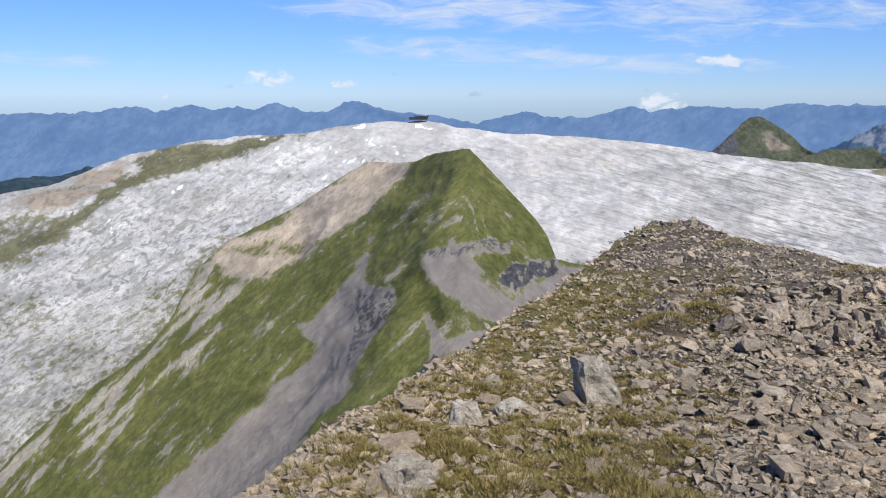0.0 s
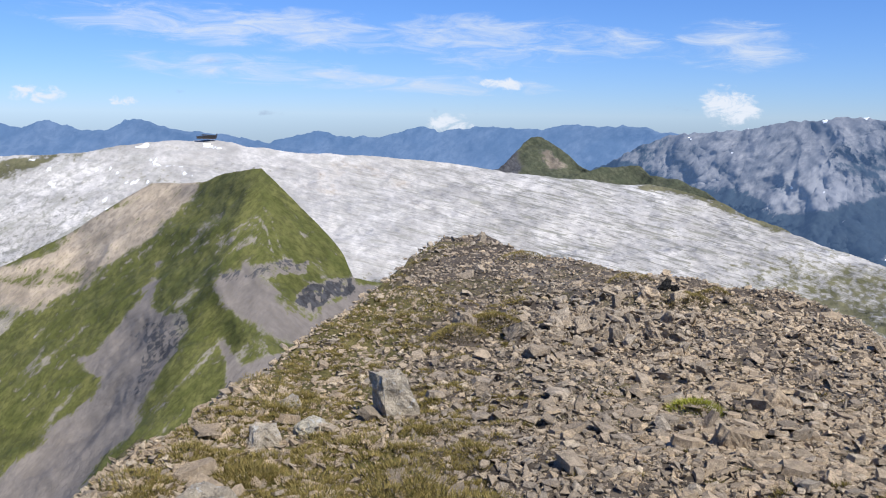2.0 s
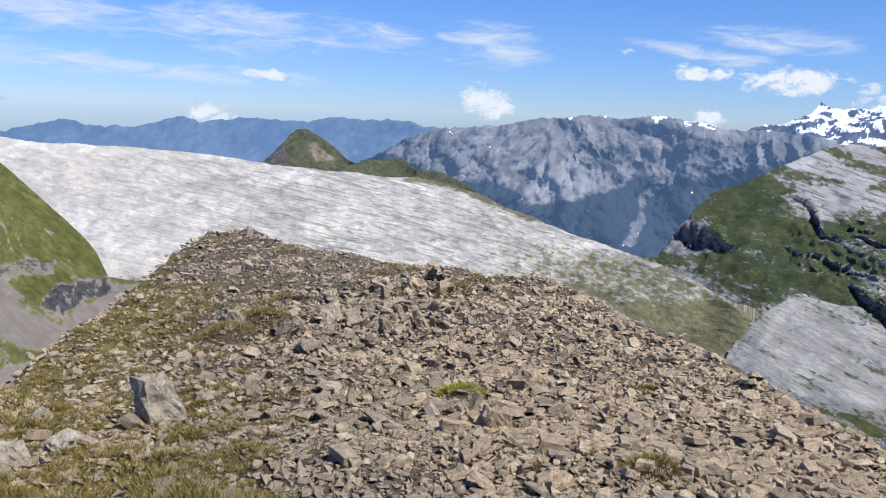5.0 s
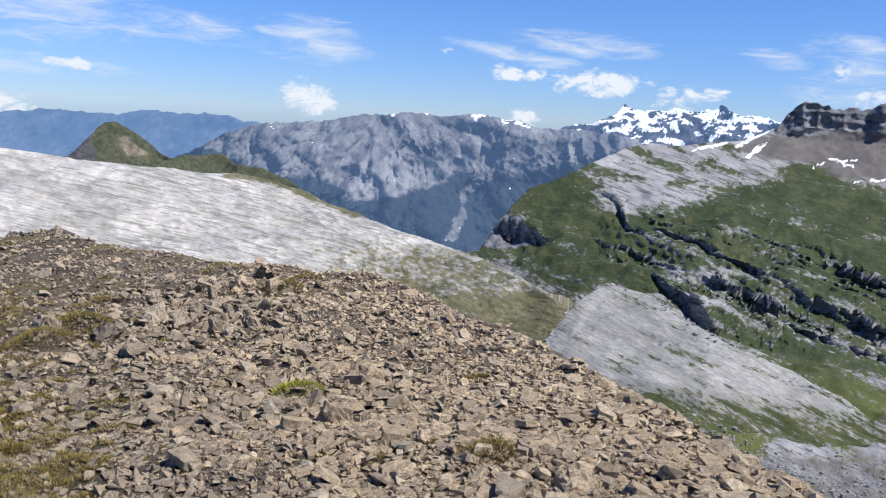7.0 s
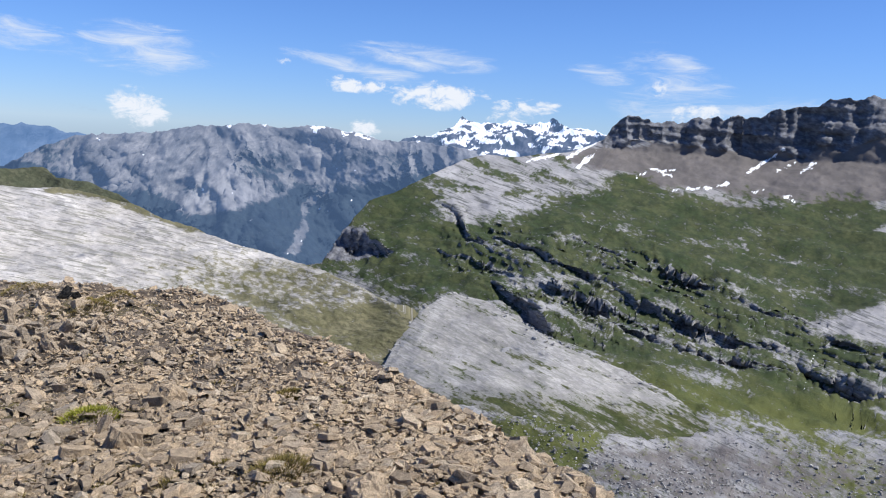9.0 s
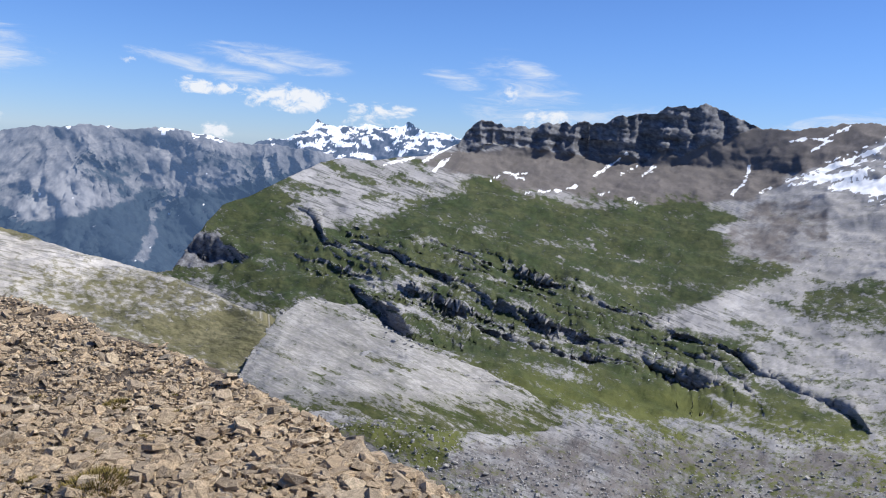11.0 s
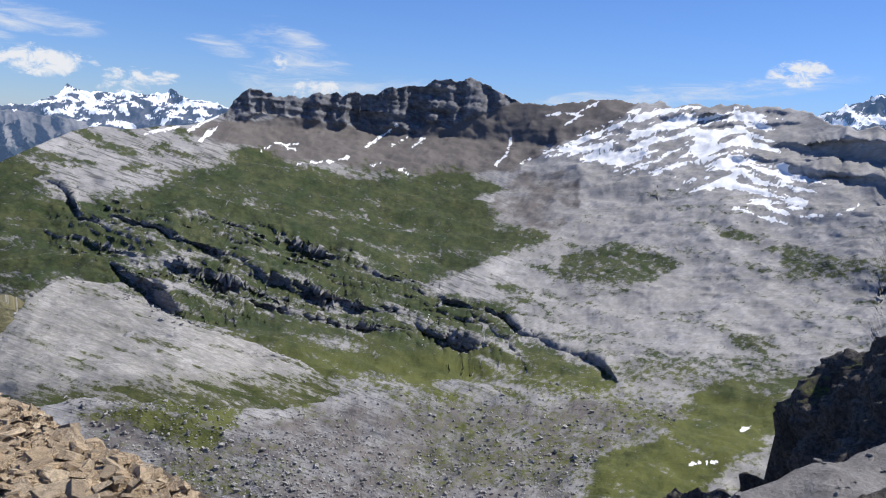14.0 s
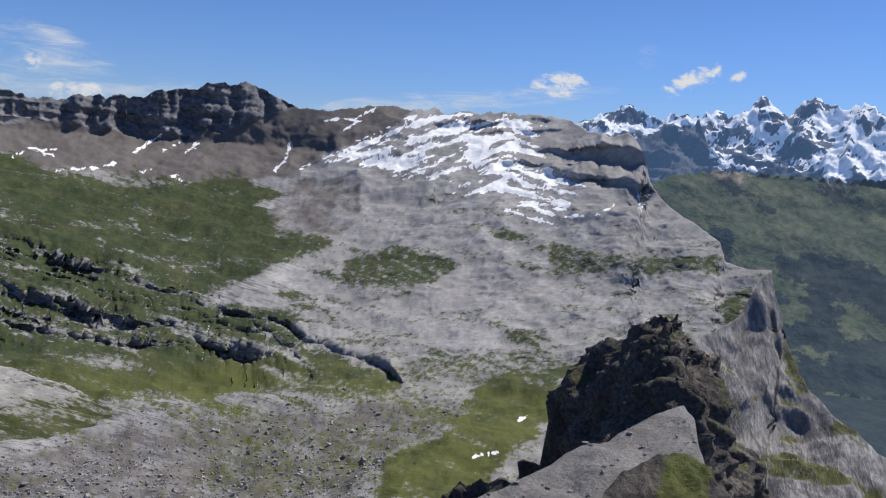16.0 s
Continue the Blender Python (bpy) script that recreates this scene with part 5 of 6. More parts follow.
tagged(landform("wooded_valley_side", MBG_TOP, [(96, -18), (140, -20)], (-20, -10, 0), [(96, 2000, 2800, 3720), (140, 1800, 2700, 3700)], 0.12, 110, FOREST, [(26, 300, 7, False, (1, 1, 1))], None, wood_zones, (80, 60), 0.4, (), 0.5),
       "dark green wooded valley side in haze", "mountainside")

# ---- the summit ridge under the camera ----
CREST = [(-180, -40), (-120, -42), (-60, -40), (-30, -34), (-12, -26.5), (-7.5, -23.5), (-3.4, -21), (2.6, -17), (6.5, -14.2), (8.5, -12.8), (10, -11.7), (11.8, -9.9), (14, -8.75), (16.8, -8.35), (19.4, -9.4),
         (22.9, -9.9), (26.4, -10.5), (31.6, -11), (36.6, -11.2), (39.5, -12.1), (43.5, -13.8), (47.4, -14.9), (51.3, -16.8), (55.2, -18.1), (60.1, -20.2), (63.4, -21.6), (67, -23), (72, -25), (80, -30), (120, -40), (180, -40)]
DOME = ([-90, -80, -42, -30, -22.3, -18.6, -13.7, -10.8, -8.0, -6], [1.64, 1.66, 2.3, 3.2, 4.3, 6.0, 9.0, 13.0, 20.0, 30.0])      # height angle: distance


RIDGE_AZ = np.concatenate([np.arange(-180, -20, 3.0), np.arange(-20, 84, 0.33), np.arange(84, 180, 3.0)])


def summit():
    az1 = RIDGE_AZ
    ce = np.interp(az1, *zip(*CREST))
    v = np.linspace(0, 1, 170)[:, None]
    el = -89.5 + (ce + 89.5) * (1 - (1 - v) ** 1.6)
    r = np.interp(el, *DOME)
    p = spot(np.broadcast_to(az1, el.shape), el, r)
    out = np.stack([np.sin(np.radians(az1)), np.cos(np.radians(az1)), 0 * az1], -1)
    rc = np.linalg.norm(p[-1, :, :2], axis=1)
    slope0 = (p[-1, :, 2] - p[-6, :, 2]) / (rc - np.linalg.norm(p[-6, :, :2], axis=1))
    extra = []
    last, run = p[-1].copy(), 0.0
    for kk in range(40):
        d = 0.12 * 1.22 ** kk
        run += d
        s = slope0 + (-0.75 - slope0) * np.minimum(1, run / (0.25 * rc))
        last = last + out * d
        last[:, 2] += s * d
        extra.append(last.copy())
    p = np.concatenate([p, np.stack(extra)])
    d = p - EYE
    far = np.linalg.norm(d[..., :2], axis=-1)
    amp = np.clip(far / 6, 0.3, 4)
    p[..., 2] += (0.055 * fbm(p, 1.6, 5) + 0.035 * fbm(p, 0.5, 4)) * np.minimum(amp, 2)
    FIELDS["summit_ridge"] = p, None, None
    az = np.degrees(np.arctan2(d[..., 0], d[..., 1]))
    el = np.degrees(np.arctan2(d[..., 2], far))
    g = 0.78 * smooth(17, 8, az + 4 * fbm(p, 2.0, 4)) * smooth(-160, -60, az) * smooth(0.6, 1.6, far) + 0.4 * smooth(0.15, 0.5, fbm(p, 1.5, 4)) * smooth(60, 30, az)
    return grid_mesh("summit_ridge", p, NEAR, covers(az, grass=g, scree=0.5 * smooth(0, 0.5, fbm(p, 3, 3))), closed=True)


RIDGE = tagged(summit(), "stony brown ridge top of shale debris and dry grass", "ridge", kind="structure")

# ---- stones, tufts and other things on the summit ridge ----
rnd = np.random.RandomState(11)


def chip_shape(kind, seed):
    """Points and triangles of one angular stone, about 1 across."""
    q = np.random.RandomState(seed)
    flat = {"slab": 0.2, "chip": 0.38, "block": 0.75}[kind]
    pts = q.uniform(-0.5, 0.5, (11, 3)) * (1.0, q.uniform(0.4, 0.95), flat)
    corners = np.array([(x, y, z) for x in (-0.5, 0.5) for y in (-0.35, 0.35) for z in (-0.5, 0.5)]) * (0.9, 0.9, flat * 0.9) * q.uniform(0.35, 1.05, (8, 3))
    bm = bmesh.new()
    for v in np.concatenate([pts * 0.9, corners]):
        bm.verts.new(v)
    hull = bmesh.ops.convex_hull(bm, input=bm.verts)
    bmesh.ops.delete(bm, geom=list({g for g in hull["geom_interior"] + hull["geom_unused"] if isinstance(g, bmesh.types.BMVert)}), context="VERTS")
    bmesh.ops.triangulate(bm, faces=bm.faces)
    bm.verts.index_update()
    v = np.array([p.co[:] for p in bm.verts])
    f = np.array([[p.index for p in t.verts] for t in bm.faces])
    bm.free()
    return v, f


def flake_shape(seed):
    """A cheap flake: a bent wedge of six corners."""
    q = np.random.RandomState(seed)
    t = q.uniform(0.12, 0.3)
    top = np.array([(-0.5, -0.2, t), (0.45, -0.35, t * 0.7), (0.1, 0.45, t)]) + q.normal(0, 0.13, (3, 3)) * (1, 1, 0.4)
    low = np.array([(-0.45, -0.3, -t), (0.5, -0.25, -t * 0.8), (0.0, 0.5, -t)]) + q.normal(0, 0.13, (3, 3)) * (1, 1, 0.3)
    f = np.array([(0, 1, 2), (5, 4, 3), (0, 3, 4), (0, 4, 1), (1, 4, 5), (1, 5, 2), (2, 5, 3), (2, 3, 0)])
    return np.concatenate([top, low]), f


def plate_shape(seed):
    """A broken shale plate: an uneven polygon with chipped upper edges."""
    q = np.random.RandomState(400 + seed)
    n = q.randint(5, 8)
    a = np.linspace(0, 2 * np.pi, n, endpoint=False) + q.uniform(-0.35, 0.35, n)
    ring = np.stack([np.cos(a), np.sin(a) * q.uniform(0.5, 0.9), 0 * a], -1) * 0.5 * q.uniform(0.65, 1.1, (n, 1))
    t = q.uniform(0.045, 0.11)
    tip = q.uniform(-0.12, 0.12, 2)
    low = ring + (0, 0, -t)
    top = ring * q.uniform(0.72, 0.96, (n, 1)) + np.stack([0 * a, 0 * a, t + ring[:, :2] @ tip], -1)
    f = [(n, n + k, n + k + 1) for k in range(1, n - 1)]
    for k in range(n):
        m = (k + 1) % n
        f += [(k, m, n + m), (k, n + m, n + k)]
    return np.concatenate([low, top]), np.array(f)


SHAPES = {kind: [chip_shape(kind, 100 * n + s) for s in range(10)] for n, kind in enumerate(("slab", "chip", "block"))}
SHAPES["flake"] = [flake_shape(s) for s in range(10)]
SHAPES["plate"] = [plate_shape(s) for s in range(10)]


def tri_mesh(name, v, f, mat, flat=True):
    me = bpy.data.meshes.new(name)
    me.vertices.add(len(v))
    me.vertices.foreach_set("co", v.reshape(-1).astype(np.float32))
    me.loops.add(f.size)
    me.loops.foreach_set("vertex_index", f.reshape(-1).astype(np.int32))
    me.polygons.add(len(f))
    me.polygons.foreach_set("loop_start", np.arange(0, f.size, f.shape[1], dtype=np.int32))
    me.polygons.foreach_set("use_smooth", np.full(len(f), not flat))
    me.update(calc_edges=True)
    me.materials.append(mat)
    return me


def turns(n, tilt):
    """n random turns: any heading, tipped by up to `tilt` degrees."""
    a, t, h = rnd.uniform(0, 2 * np.pi, n), np.radians(np.abs(rnd.normal(0, tilt, n))), rnd.uniform(0, 2 * np.pi, n)
    z = np.zeros(n)
    rz = np.stack([np.cos(a), -np.sin(a), z, np.sin(a), np.cos(a), z, z, z, z + 1], -1).reshape(n, 3, 3)
    ax = np.stack([np.cos(h), np.sin(h), z], -1)
    kx = np.zeros((n, 3, 3))
    kx[:, 0, 2], kx[:, 1, 2], kx[:, 2, 0], kx[:, 2, 1] = ax[:, 1], -ax[:, 0], -ax[:, 1], ax[:, 0]
    rt = np.eye(3) + np.sin(t)[:, None, None] * kx + (1 - np.cos(t))[:, None, None] * (kx @ kx)
    return rt @ rz


def heap_of(name, where, sizes, kinds, tilt, mat, sink=0.12):
    """One mesh of many loose stones lying at the points given."""
    n = len(where)
    rot = turns(n, tilt)
    vs, fs, base = [], [], 0
    pick = rnd.randint(0, 10, n)
    for i in range(n):
        v, f = SHAPES[kinds[i]][pick[i]]
        vs.append((v * sizes[i]) @ rot[i].T + where[i] + (0, 0, sizes[i] * sink))
        fs.append(f + base)
        base += len(v)
    return new(name, tri_mesh(name, np.concatenate(vs), np.concatenate(fs), mat))


RIDGE_P = FIELDS["summit_ridge"][0]
_d = RIDGE_P - EYE
RIDGE_R = np.linalg.norm(_d[..., :2], axis=-1)


def on_ridge(az, dist):
    """Points of the ridge's ground at bearings and level distances."""
    az, dist = np.atleast_1d(az).astype(float), np.atleast_1d(dist).astype(float)
    col = np.clip(np.searchsorted(RIDGE_AZ, az), 0, len(RIDGE_AZ) - 1)
    z = np.array([np.interp(r, RIDGE_R[:, c], RIDGE_P[:, c, 2]) for r, c in zip(dist, col)])
    a = np.radians(az)
    return np.stack([dist * np.sin(a), dist * np.cos(a), z], -1)


def at_height(az, el):
    """The ridge's ground seen from the viewpoint at a bearing and height."""
    c = min(int(np.searchsorted(RIDGE_AZ, az)), len(RIDGE_AZ) - 1)
    e = np.degrees(np.arctan2(RIDGE_P[:, c, 2] - EYE[2], RIDGE_R[:, c]))
    top = int(np.argmax(e))
    return on_ridge(az, np.interp(el, e[:top + 1], RIDGE_R[:top + 1, c]))[0]


crest_at = RIDGE_R[169]


def scatter(n, az0, az1, power=0.9, r0=2.4, past=1.06):
    """Random spots over the ridge top, thicker towards the viewpoint."""
    az = rnd.uniform(az0, az1, n)
    far = crest_at[np.clip(np.searchsorted(RIDGE_AZ, az), 0, len(RIDGE_AZ) - 1)] * past
    r = np.maximum(r0, r0 * (np.maximum(far, r0 * 1.05) / r0) ** rnd.uniform(0, 1, n) ** power)
    return az, r


SPIKE = stone_mat("crag_shale", (0.19, 0.165, 0.14), (0.12, 0.108, 0.098), 0.5)
SOOT = stone_mat("black_slate", (0.05, 0.045, 0.04), (0.035, 0.033, 0.03), 0.08)

# small chips, too many to tell apart, tan on the sunny side and greyer towards the outcrop
def greyish(az, r):
    return 0.6 * smooth(7, 13, az) * smooth(33, 22, az + 5 * fbm(np.stack([az * 0.4, r, az * 0], -1), 2.0, 3)) + 0.12


def debris(count, reach, power, middle, spread, low, high, grow, kinds, odds, tilt, sparse, rare, names):
    """Loose stones over the ridge in two tints."""
    az, r = scatter(count, *reach, power)
    stony = smooth(3, 20, az + 4 * fbm(np.stack([az * 0.5, r, az * 0], -1), 2.0, 3))
    keep = rnd.uniform(0, 1, len(az)) < sparse + (1 - sparse) * stony * (1 - rare * smooth(36, 22, az))
    az, r = az[keep], r[keep]
    size = np.clip(rnd.lognormal(math.log(middle), spread, len(az)), low, high) * (0.8 + grow * r)
    where = on_ridge(az, r)
    where[:, 2] += size * rnd.uniform(-0.06, 0.16, len(az))
    dull = rnd.uniform(0, 1, len(az)) < greyish(az, r)
    for mask, mat, (name, label) in ((~dull, SHALE, names[0]), (dull, SLATE, names[1])):
        n = int(mask.sum())
        tagged(heap_of(name, where[mask], size[mask], rnd.choice(kinds, n, p=odds), tilt, mat), label, "shale debris", kind="stuff")


debris(66000, (-16, 80), 0.72, 0.024, 0.5, 0.012, 0.06, 0.045, ["flake", "plate"], [0.85, 0.15], 32, 0.35, 0.0,
       (("shale_debris", "small tan shale chips strewn over the ridge"), ("slate_debris", "small grey shale chips strewn over the ridge")))
debris(21000, (-10, 80), 0.78, 0.052, 0.5, 0.03, 0.2, 0.035, ["plate", "slab", "chip"], [0.84, 0.1, 0.06], 24, 0.07, 0.55,
       (("shale_plates", "flat angular tan shale plates lying on one another"), ("slate_plates", "tilted grey shale plates among gravel")))

# the same debris round the viewpoint and behind it
az, r = rnd.uniform(-180, 180, 15000), np.sqrt(rnd.uniform(0.05, 30, 15000))
ok = (r < 2.5) | (az < -16) | (az > 80)
size = np.clip(rnd.lognormal(math.log(0.04), 0.5, int(ok.sum())), 0.018, 0.15)
tagged(heap_of("shale_debris", on_ridge(az[ok], r[ok]), size, rnd.choice(["plate", "flake"], len(size), p=[0.2, 0.8]), 22, SHALE), "tan shale chips on the trodden summit", "shale debris", kind="stuff")

# larger stones, each its own
az, r = scatter(300, -4, 74, 0.8)
meshes = {k: [tri_mesh("stone", v, f, SHALE) for v, f in SHAPES[k]] for k in SHAPES}
grey = {k: [tri_mesh("stone", v, f, SLATE) for v, f in SHAPES[k]] for k in SHAPES}
spots = on_ridge(az, r)
rot = turns(300, 20)
dull = rnd.uniform(0, 1, 300) < greyish(az, r)
for i in range(300):
    kind = ("plate", "plate", "plate", "slab", "chip", "block")[rnd.randint(6)]
    s = np.clip(rnd.lognormal(math.log(0.12), 0.35), 0.08, 0.26) * (0.85 + 0.02 * r[i]) * (0.7 if kind == "block" else 1.15 if az[i] > 33 else 1)
    ob = new("stone", (grey if dull[i] else meshes)[kind][rnd.randint(10)])
    ob.matrix_world = Matrix.Translation(Vector(spots[i] + (0, 0, 0.1 * s))) @ Matrix(rot[i].tolist()).to_4x4() @ Matrix.Diagonal((s, s, s, 1))
    ob.parent = RIDGE


def boulder(az, el, w, h, kind, mat, label, tilt=(0, 0, 0), seed=0, sink=0.3, deep=None):
    """A single rock standing where its foot is seen."""
    q = np.random.RandomState(900 + seed)
    thin = {"block": 1.0, "chip": 0.92, "slab": 0.8}[kind]
    v = np.array([(x, y, z) for x in (-0.5, 0.5) for y in (-0.5, 0.5) for z in (-0.5, 0.5)]) + q.uniform(-0.13, 0.13, (8, 3))
    v[v[:, 2] > 0, :2] *= q.uniform(0.62, 0.9) * thin
    v = np.concatenate([v, q.uniform(-0.5, 0.5, (7, 3)) * 1.05])
    v = v / (v.max(0) - v.min(0)) * (w, deep or w * 0.8, h)
    v = v @ np.array(Euler([radians(a) for a in tilt]).to_matrix()).T
    bm = bmesh.new()
    for p in v:
        bm.verts.new(p)
    hull = bmesh.ops.convex_hull(bm, input=bm.verts)
    bmesh.ops.delete(bm, geom=list({g for g in hull["geom_interior"] + hull["geom_unused"] if isinstance(g, bmesh.types.BMVert)}), context="VERTS")
    bmesh.ops.recalc_face_normals(bm, faces=bm.faces)
    for cuts, least in ((2, 0.08), (1, 0.14)):
        bmesh.ops.subdivide_edges(bm, edges=[e for e in bm.edges if e.calc_length() > w * least], cuts=cuts, use_grid_fill=True)
        bmesh.ops.triangulate(bm, faces=bm.faces)
    co = np.array([p.co[:] for p in bm.verts])
    lift = fbm(co + seed, w * 0.6, 5, False, 0.6) * w * 0.13 + (fbm(co + seed + 9, w * 0.35, 4, True) - 0.9) * w * 0.07
    bm.normal_update()
    for p, d in zip(bm.verts, lift):
        p.co += p.normal * float(d)
    me = bpy.data.meshes.new("boulder")
    bm.to_mesh(me)
    bm.free()
    me.materials.append(mat)
    ob = new("boulder", me)
    foot = at_height(az, el)
    ob.location = foot + np.array((0, 0, h * (0.5 - sink)))
    ob.rotation_euler[2] = -radians(az)
    return tagged(ob, label, "boulder")


boulder(11.1, -20.4, 0.23, 0.34, "block", LICHEN, "pale lichened limestone block leaning on the grassy slope", (-6, -14, 28), 4, 0.1)
boulder(2.5, -22.0, 0.18, 0.16, "block", LICHEN, "grey lichened rock bedded in dry grass", (0, 10, 30), 5)
boulder(-1.5, -26.3, 0.28, 0.2, "block", LICHEN, "large lichen-spotted rock at the slope's edge", (0, 5, 60), 6)
boulder(4.0, -19.6, 0.17, 0.12, "chip", LICHEN, "rounded pale rock in the grass", (0, 0, 15), 2)
boulder(5.8, -21.4, 0.2, 0.11, "chip", LICHEN, "flat whitish rock in the grass", (0, 8, 40), 8)
boulder(11.8, -19.9, 0.07, 0.06, "block", LICHEN, "small bright white stone", (0, 0, 0), 1)
boulder(15.8, -14.6, 0.24, 0.24, "block", SLATE, "grey rock beside a grass cushion", (0, 12, 20), 4)
boulder(29.2, -11.4, 0.13, 0.2, "block", SOOT, "black upright slab standing on the crest", (0, 28, 0), 7, 0.1, 0.08)
boulder(29.8, -11.4, 0.12, 0.1, "block", SOOT, "small black slab leaning on the crest", (0, -20, 0), 4, 0.1, 0.08)
boulder(28.2, -11.9, 0.3, 0.2, "chip", SHALE, "tan block on the crest", (0, 12, 0), 9)
boulder(30.1, -12.0, 0.26, 0.18, "chip", SHALE, "tan flat block on the crest", (0, -8, 30), 1)
boulder(16.7, -8.6, 0.16, 0.26, "block", SLATE, "small stone set upright on the summit knoll", (0, 0, 20), 2, 0.1)
boulder(34.5, -21.0, 0.2, 0.18, "block", SHALE, "squarish tan stone among the chips", (10, 15, 30), 6)
boulder(34.2, -17.6, 0.3, 0.09, "slab", SHALE, "flat grey-tan slab lying on the chips", (0, 6, 10), 3)
boulder(36.6, -18.2, 0.26, 0.18, "chip", SHALE, "angular tan stone among the chips", (0, 10, 50), 4)
boulder(58.0, -22.0, 0.22, 0.1, "slab", SHALE, "flat tan slab at the edge of the drop", (0, 5, 30), 5)
boulder(52.0, -24.2, 0.2, 0.14, "slab", SHALE, "orange-tan shale slab tipped on edge", (35, 10, 20), 8)
for n, (a, e) in enumerate(((23.6, -13.4), (24.6, -13.0), (25.3, -13.7), (26.1, -12.9), (27.0, -14.0), (24.0, -14.6), (26.2, -15.0), (28.6, -14.6), (22.0, -14.4), (20.8, -16.2), (29.6, -13.6), (19.6, -15.2))):
    boulder(a, e, 0.12 + 0.03 * (n % 3), 0.15 + 0.03 * (n % 4), ("block", "slab", "chip")[n % 3], SLATE, "dark broken shale block in a rocky outcrop", (25 * (n % 3), 15, 37 * n), n, 0.15)


# jumble of tilted dark plates in the outcrop, each one a part, and loose ones round it
outcrop = new("shale_outcrop")
outcrop.location = at_height(25.0, -13.8)
tagged(outcrop, "jumble of upturned dark shale plates on the ridge", "rock outcrop")
a, e = rnd.normal(25, 2.6, 420), rnd.normal(-13.8, 1.0, 420)
ok = np.nonzero(e < np.interp(a, *zip(*CREST)) - 0.3)[0][:290]
rot = turns(290, 55)
for i, q in enumerate(ok):
    s = float(np.clip(rnd.lognormal(math.log(0.1), 0.4), 0.05, 0.24))
    ob = new("plate", grey[("plate", "slab", "chip", "slab")[rnd.randint(4)]][rnd.randint(10)])
    ob.parent = outcrop
    ob.matrix_local = Matrix.Translation(Vector(at_height(a[q], e[q]) - np.array(outcrop.location) + (0, 0, 0.3 * s))) @ Matrix(rot[i].tolist()).to_4x4() @ Matrix.Diagonal((s, s, s, 1))
a, e = rnd.uniform(17, 44, 520), rnd.uniform(-21, -12, 520)
ok = e < np.interp(a, *zip(*CREST)) - 0.3
where = np.array([at_height(x, y) for x, y in zip(a[ok], e[ok])])
tagged(heap_of("upturned_plates", where, np.clip(rnd.lognormal(math.log(0.078), 0.4, len(where)), 0.04, 0.18), rnd.choice(["slab", "plate"], len(where)), 60, SLATE, 0.25),
       "upturned grey shale plates scattered among chips", "shale debris", kind="stuff")


def tuft_points(rows):
    """Blades of grass: (foot, tip, width) for cushions given as (bearing, height, radius, blades)."""
    feet, tips, widths = [], [], []
    for az, el, rad, count in rows:
        c = at_height(az, el)
        a, q = rnd.uniform(0, 2 * np.pi, count), np.sqrt(rnd.uniform(0, 1, count))
        way = np.stack([np.cos(a), np.sin(a), 0 * a], -1)
        foot = c + rad * q[:, None] * way * (1, 0.8, 1)
        dist = np.hypot(foot[:, 0], foot[:, 1])
        foot[:, 2] = on_ridge(np.degrees(np.arctan2(foot[:, 0], foot[:, 1])), dist)[:, 2] + 0.35 * rad * (1 - q * q) - 0.01
        lean = way * (0.3 + q)[:, None] + rnd.normal(0, 0.35, (count, 3)) * (1, 1, 0)
        h = rnd.uniform(0.008, 0.028, count)[:, None] * (0.6 + 0.6 * min(1.0, rad / 0.2))
        feet.append(foot)
        tips.append(foot + lean * h * 0.7 + h * (0, 0, 1))
        widths.append(rnd.uniform(0.0009, 0.0019, count) * (1 + dist * 0.12))
    return np.concatenate(feet), np.concatenate(tips), np.concatenate(widths)


def grass(name, rows, mat):
    foot, tip, w = tuft_points(rows)
    n = len(w)
    a = rnd.uniform(0, 2 * np.pi, n)
    side = np.stack([np.cos(a), np.sin(a), 0 * a], -1) * w[:, None]
    v = np.stack([foot - side, foot + side, tip], 1).reshape(-1, 3)
    f = np.arange(3 * n).reshape(-1, 3)
    return new(name, tri_mesh(name, v, f, mat, False))


def tuft(az, el, rad, count, label, mat=None):
    return tagged(grass("grass_tuft", [(az, el, rad, count)], mat or BLADE), label, "grass tuft", "grass tufts on the ridge")


tuft(17.6, -14.3, 0.36, 3360, "yellow-green grass cushion beside grey rock")
tuft(15.4, -15.0, 0.3, 2400, "dry grass cushion on the stony slope")
tuft(45.7, -22.7, 0.17, 2016, "small green grass cushion among shale chips")
tuft(44.4, -17.8, 0.14, 1248, "small green grass cushion near the edge")
tuft(31.9, -18.9, 0.2, 1584, "bright yellow-green moss cushion on stones", MOSS)
tuft(30.8, -12.0, 0.3, 2016, "brown dry grass clump below the crest")
tuft(32.2, -11.4, 0.28, 1248, "dry grass clump on the crest")
tuft(26.8, -10.9, 0.4, 1440, "dry grass on the skyline of the ridge")
tuft(19.5, -9.8, 0.5, 1440, "dry grass on the skyline of the knoll")
rows = []
for _ in range(1500):
    a = rnd.uniform(-12, 20)
    e = rnd.uniform(-27, -9)
    c = np.interp(a, *zip(*CREST))
    if e < c - 0.3 and rnd.uniform() < 0.75 - 0.02 * max(0, a):
        q = float(fbm(np.array([[a * 0.25, e * 0.4, 0.0]]), 1.2, 2)[0])
        if q > -0.3:
            rows.append((a, e, rnd.uniform(0.05, 0.19) * (0.75 + q), 330))
for _ in range(110):
    a, e = rnd.uniform(16, 60), rnd.uniform(-24, -11)
    if e < np.interp(a, *zip(*CREST)) - 0.4:
        rows.append((a, e, rnd.uniform(0.03, 0.09), 160))
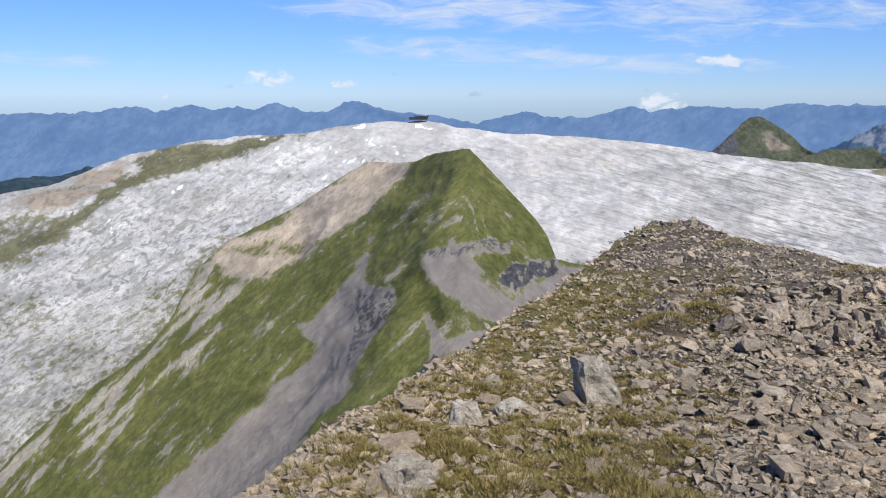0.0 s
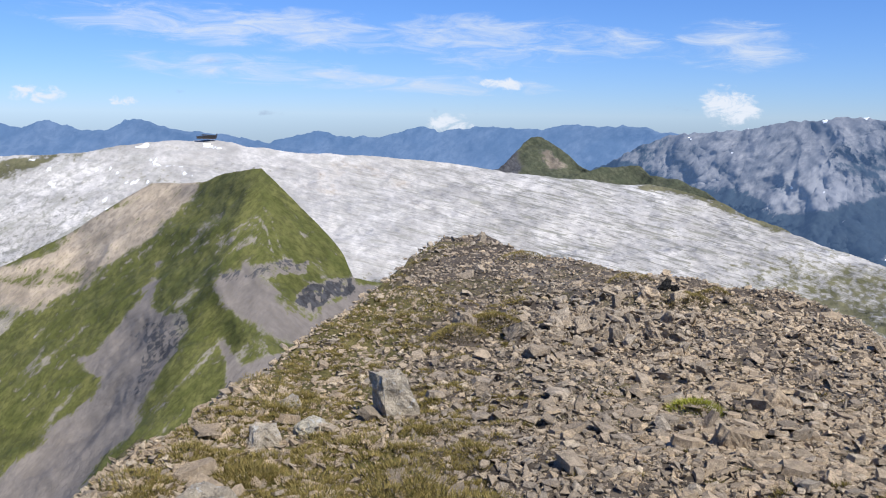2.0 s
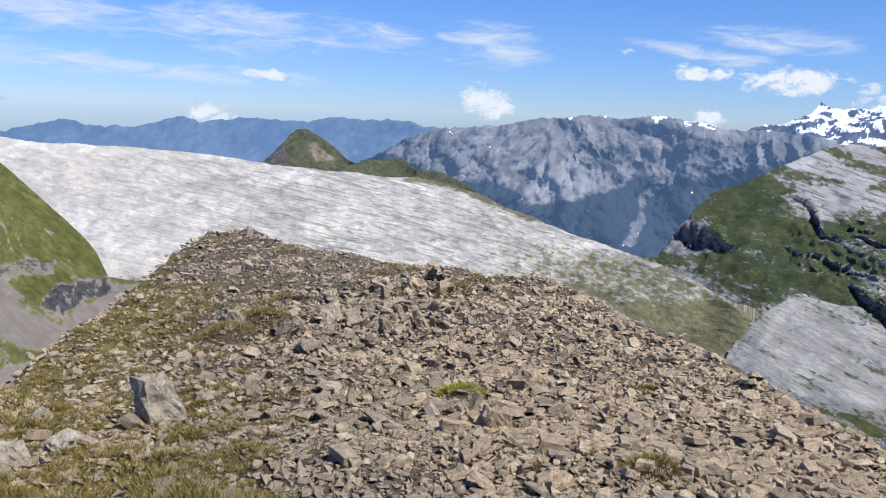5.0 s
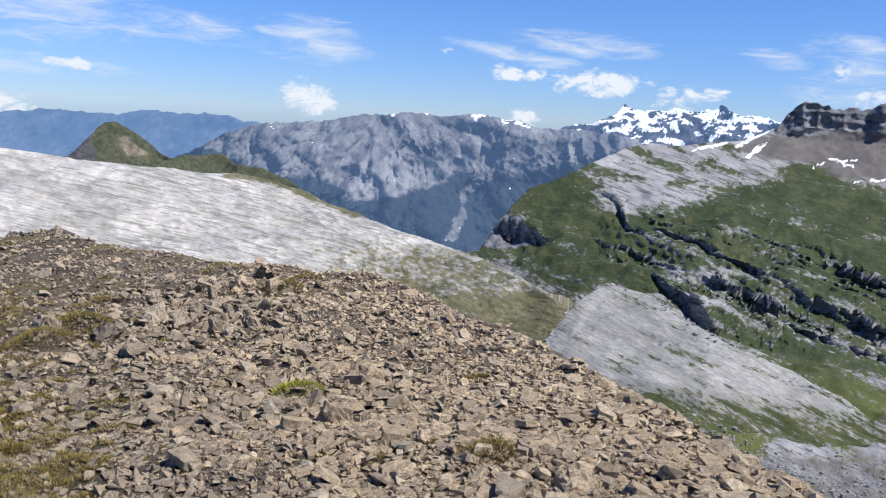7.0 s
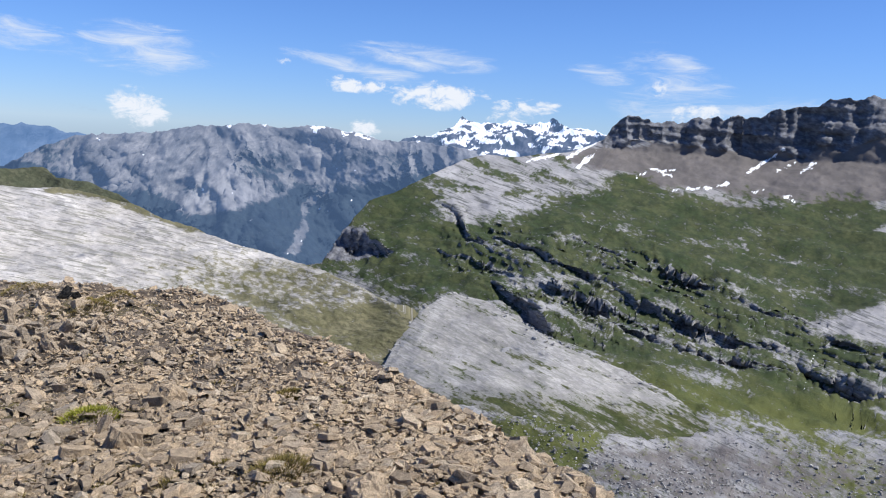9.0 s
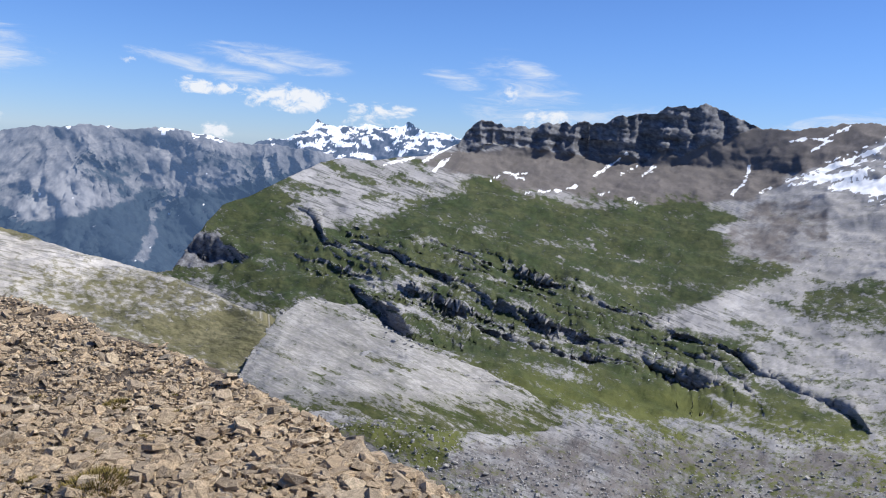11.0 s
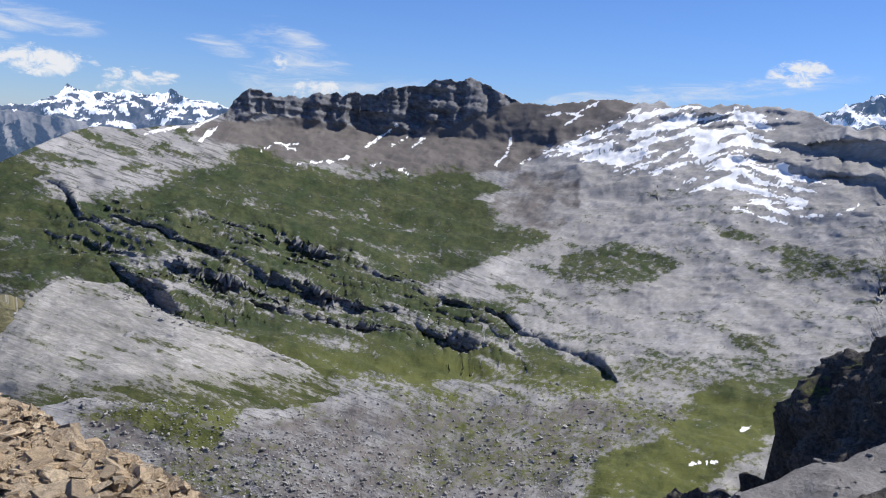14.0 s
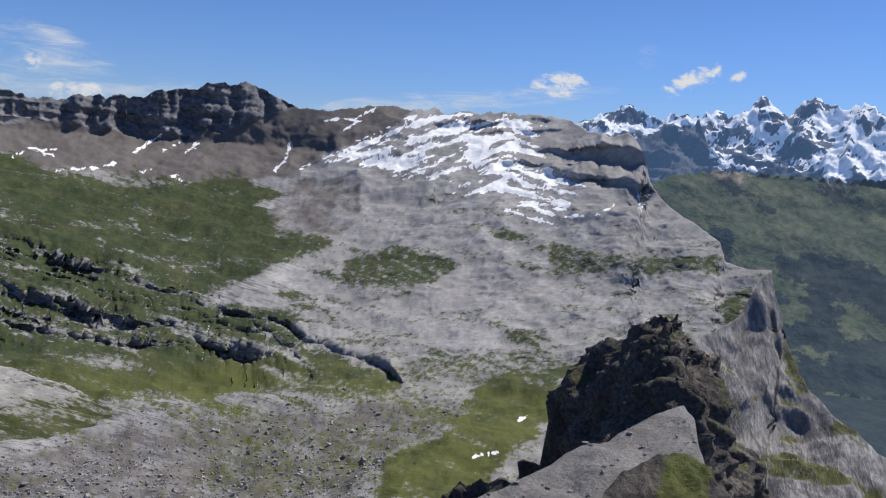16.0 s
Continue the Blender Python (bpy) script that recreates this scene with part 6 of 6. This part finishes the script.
tagged(grass("dry_grass", rows, BLADE), "patches of dry olive-yellow grass over the stony slope", "grass", kind="stuff")

# broken rock along the ledges of the vale and the cliffs of the peak
def rock_on(field, parent, name, lines, count, low, high, mat, polys=(), spread=0.25):
    """Angular blocks bedded along lines or inside outlines of a mountainside, one part each."""
    p, paz, pel = FIELDS[field]
    for one in [*lines, *polys]:
        xs, ys = zip(*one)
        if one in polys:
            a, e = rnd.uniform(min(xs), max(xs), 4 * count), rnd.uniform(min(ys), max(ys), 4 * count)
            ok = outside(a, e, one) < 0
            a, e = a[ok][:count], e[ok][:count]
        else:
            leg = np.concatenate([[0], np.cumsum(np.hypot(np.diff(xs), np.diff(ys)))])
            t = rnd.uniform(0, leg[-1], count)
            a, e = np.interp(t, leg, xs) + rnd.normal(0, 0.2, count), np.interp(t, leg, ys) + rnd.normal(0, spread, count)
        col = np.clip(np.searchsorted(paz[0], a), 0, paz.shape[1] - 1)
        row = np.clip([np.searchsorted(pel[:, k], h) for k, h in zip(col, e)], 0, pel.shape[0] - 1)
        size = np.clip(rnd.lognormal(math.log(low), 0.5, len(a)), low * 0.5, high)
        ob = heap_of(name, p[row, col], size, rnd.choice(["chip", "block", "slab"], len(a)), 14, mat, 0.05)
        tagged(ob, kind="stuff").parent = parent


rock_on("alpine_valley", bpy.data.objects["alpine_valley"], "rock_ledge", [*STEPS[:4], *STEPS[5:], *STEPS2[:3]], 60, 2.0, 5.5, LEDGE)
rock_on("dark_crag", bpy.data.objects["dark_crag"], "crag_block", [CRAG_TOP[9:16], [(q[0] + 0.6, q[1] - 2.2) for q in CRAG_TOP[8:16]], [(q[0] + 0.6, q[1] - 4.6) for q in CRAG_TOP[7:16]]], 130, 0.5, 1.7, SPIKE, (), 0.5)
rock_on("limestone_slab", bpy.data.objects["limestone_slab"], "rock_rim", [SLAB_TOP[2:11]], 160, 2.5, 8, PALE, (), 0.5)

# boulder field in the vale
vp, va, ve = FIELDS["alpine_valley"]
inside = (outside(va, ve, BOULDERS) < 0.2) & (va < 96) & (va > 50)
cells = np.argwhere(inside)
pick = cells[rnd.randint(0, len(cells), 6500)]
where = vp[pick[:, 0], pick[:, 1]]
size = np.clip(rnd.lognormal(math.log(1.2), 0.5, len(where)), 0.5, 5)
tagged(heap_of("boulder_field", where, size, rnd.choice(["chip", "block"], len(where)), 30, PALE, 0.2), "field of pale fallen limestone boulders in the valley", "boulder field", kind="stuff")
sp = FIELDS["scree_slope"][0]
pick = np.stack([rnd.randint(20, sp.shape[0], 900), rnd.randint(60, sp.shape[1], 900)], -1)
where = sp[pick[:, 0], pick[:, 1]]
tagged(heap_of("scree_stones", where, np.clip(rnd.lognormal(math.log(0.35), 0.5, 900), 0.15, 1.6), rnd.choice(["chip", "slab"], 900), 25, PALE, 0.2), "loose grey stones on the scree slope", "scree stones", kind="stuff")


# ---- lift station on the plateau's top ----
def part(name, bm, material, parent, label=""):
    me = bpy.data.meshes.new(name)
    bm.to_mesh(me)
    bm.free()
    me.materials.append(material)
    ob = new(name, me)
    ob.parent = parent
    return tagged(ob, label)


def box(sx, sy, sz, x=0.0, y=0.0, z=0.0, ry=0.0, bevel=0.15):
    bm = bmesh.new()
    bmesh.ops.create_cube(bm, size=1, matrix=pose(x, y, z, 0, ry, 0) @ Matrix.Diagonal((sx, sy, sz, 1)))
    bmesh.ops.bevel(bm, geom=list(bm.edges), offset=bevel, segments=1, affect="EDGES")
    return bm


def plain(name, colour, rough=0.7, metal=0.0):
    k = Nodes(name)
    k.bsdf.inputs["Metallic"].default_value = metal
    return k.done(k.mix(k.span(k.noise(3.0, 5), 0.3, 0.7), tuple(c * 0.7 for c in colour), colour), rough)


STEEL, CLAD, PANE = plain("dark_steel", (0.05, 0.05, 0.055), 0.5), plain("dark_cladding", (0.06, 0.05, 0.045)), plain("window_glass", (0.03, 0.035, 0.04), 0.1)
pp, pa, pe = FIELDS["limestone_plateau"]
c = int(np.argmin(np.abs(pa[0] + 1.75)))
station = new("lift_station")
station.location = pp[-1, c] + np.array((0, -14, 3.0))
station.rotation_euler[2] = radians(2)
tagged(station, "dark cable-car summit station on the plateau's highest point", "station")
hall = part("hall", box(34, 14, 9, 4, 0, 3.5), CLAD, station)
part("roof", box(38, 16, 1.4, 4, 0, 9.2, 4), STEEL, station, "dark slightly tilted metal roof")
part("annex", box(16, 12, 6, -20, 1, 2.5), CLAD, station)
part("annex_roof", box(18, 13, 1.0, -20, 1, 6.2, -8), STEEL, station)
part("cable_gantry", box(3, 10, 13, 22, 0, 6.0, 18), STEEL, station, "slanted steel cable gantry")
for x in (-8, -2, 4, 10, 16):
    part("window", box(4, 0.6, 2.6, x, -7.05, 4.5, 0, 0.05), PANE, hall, "dark glass pane")
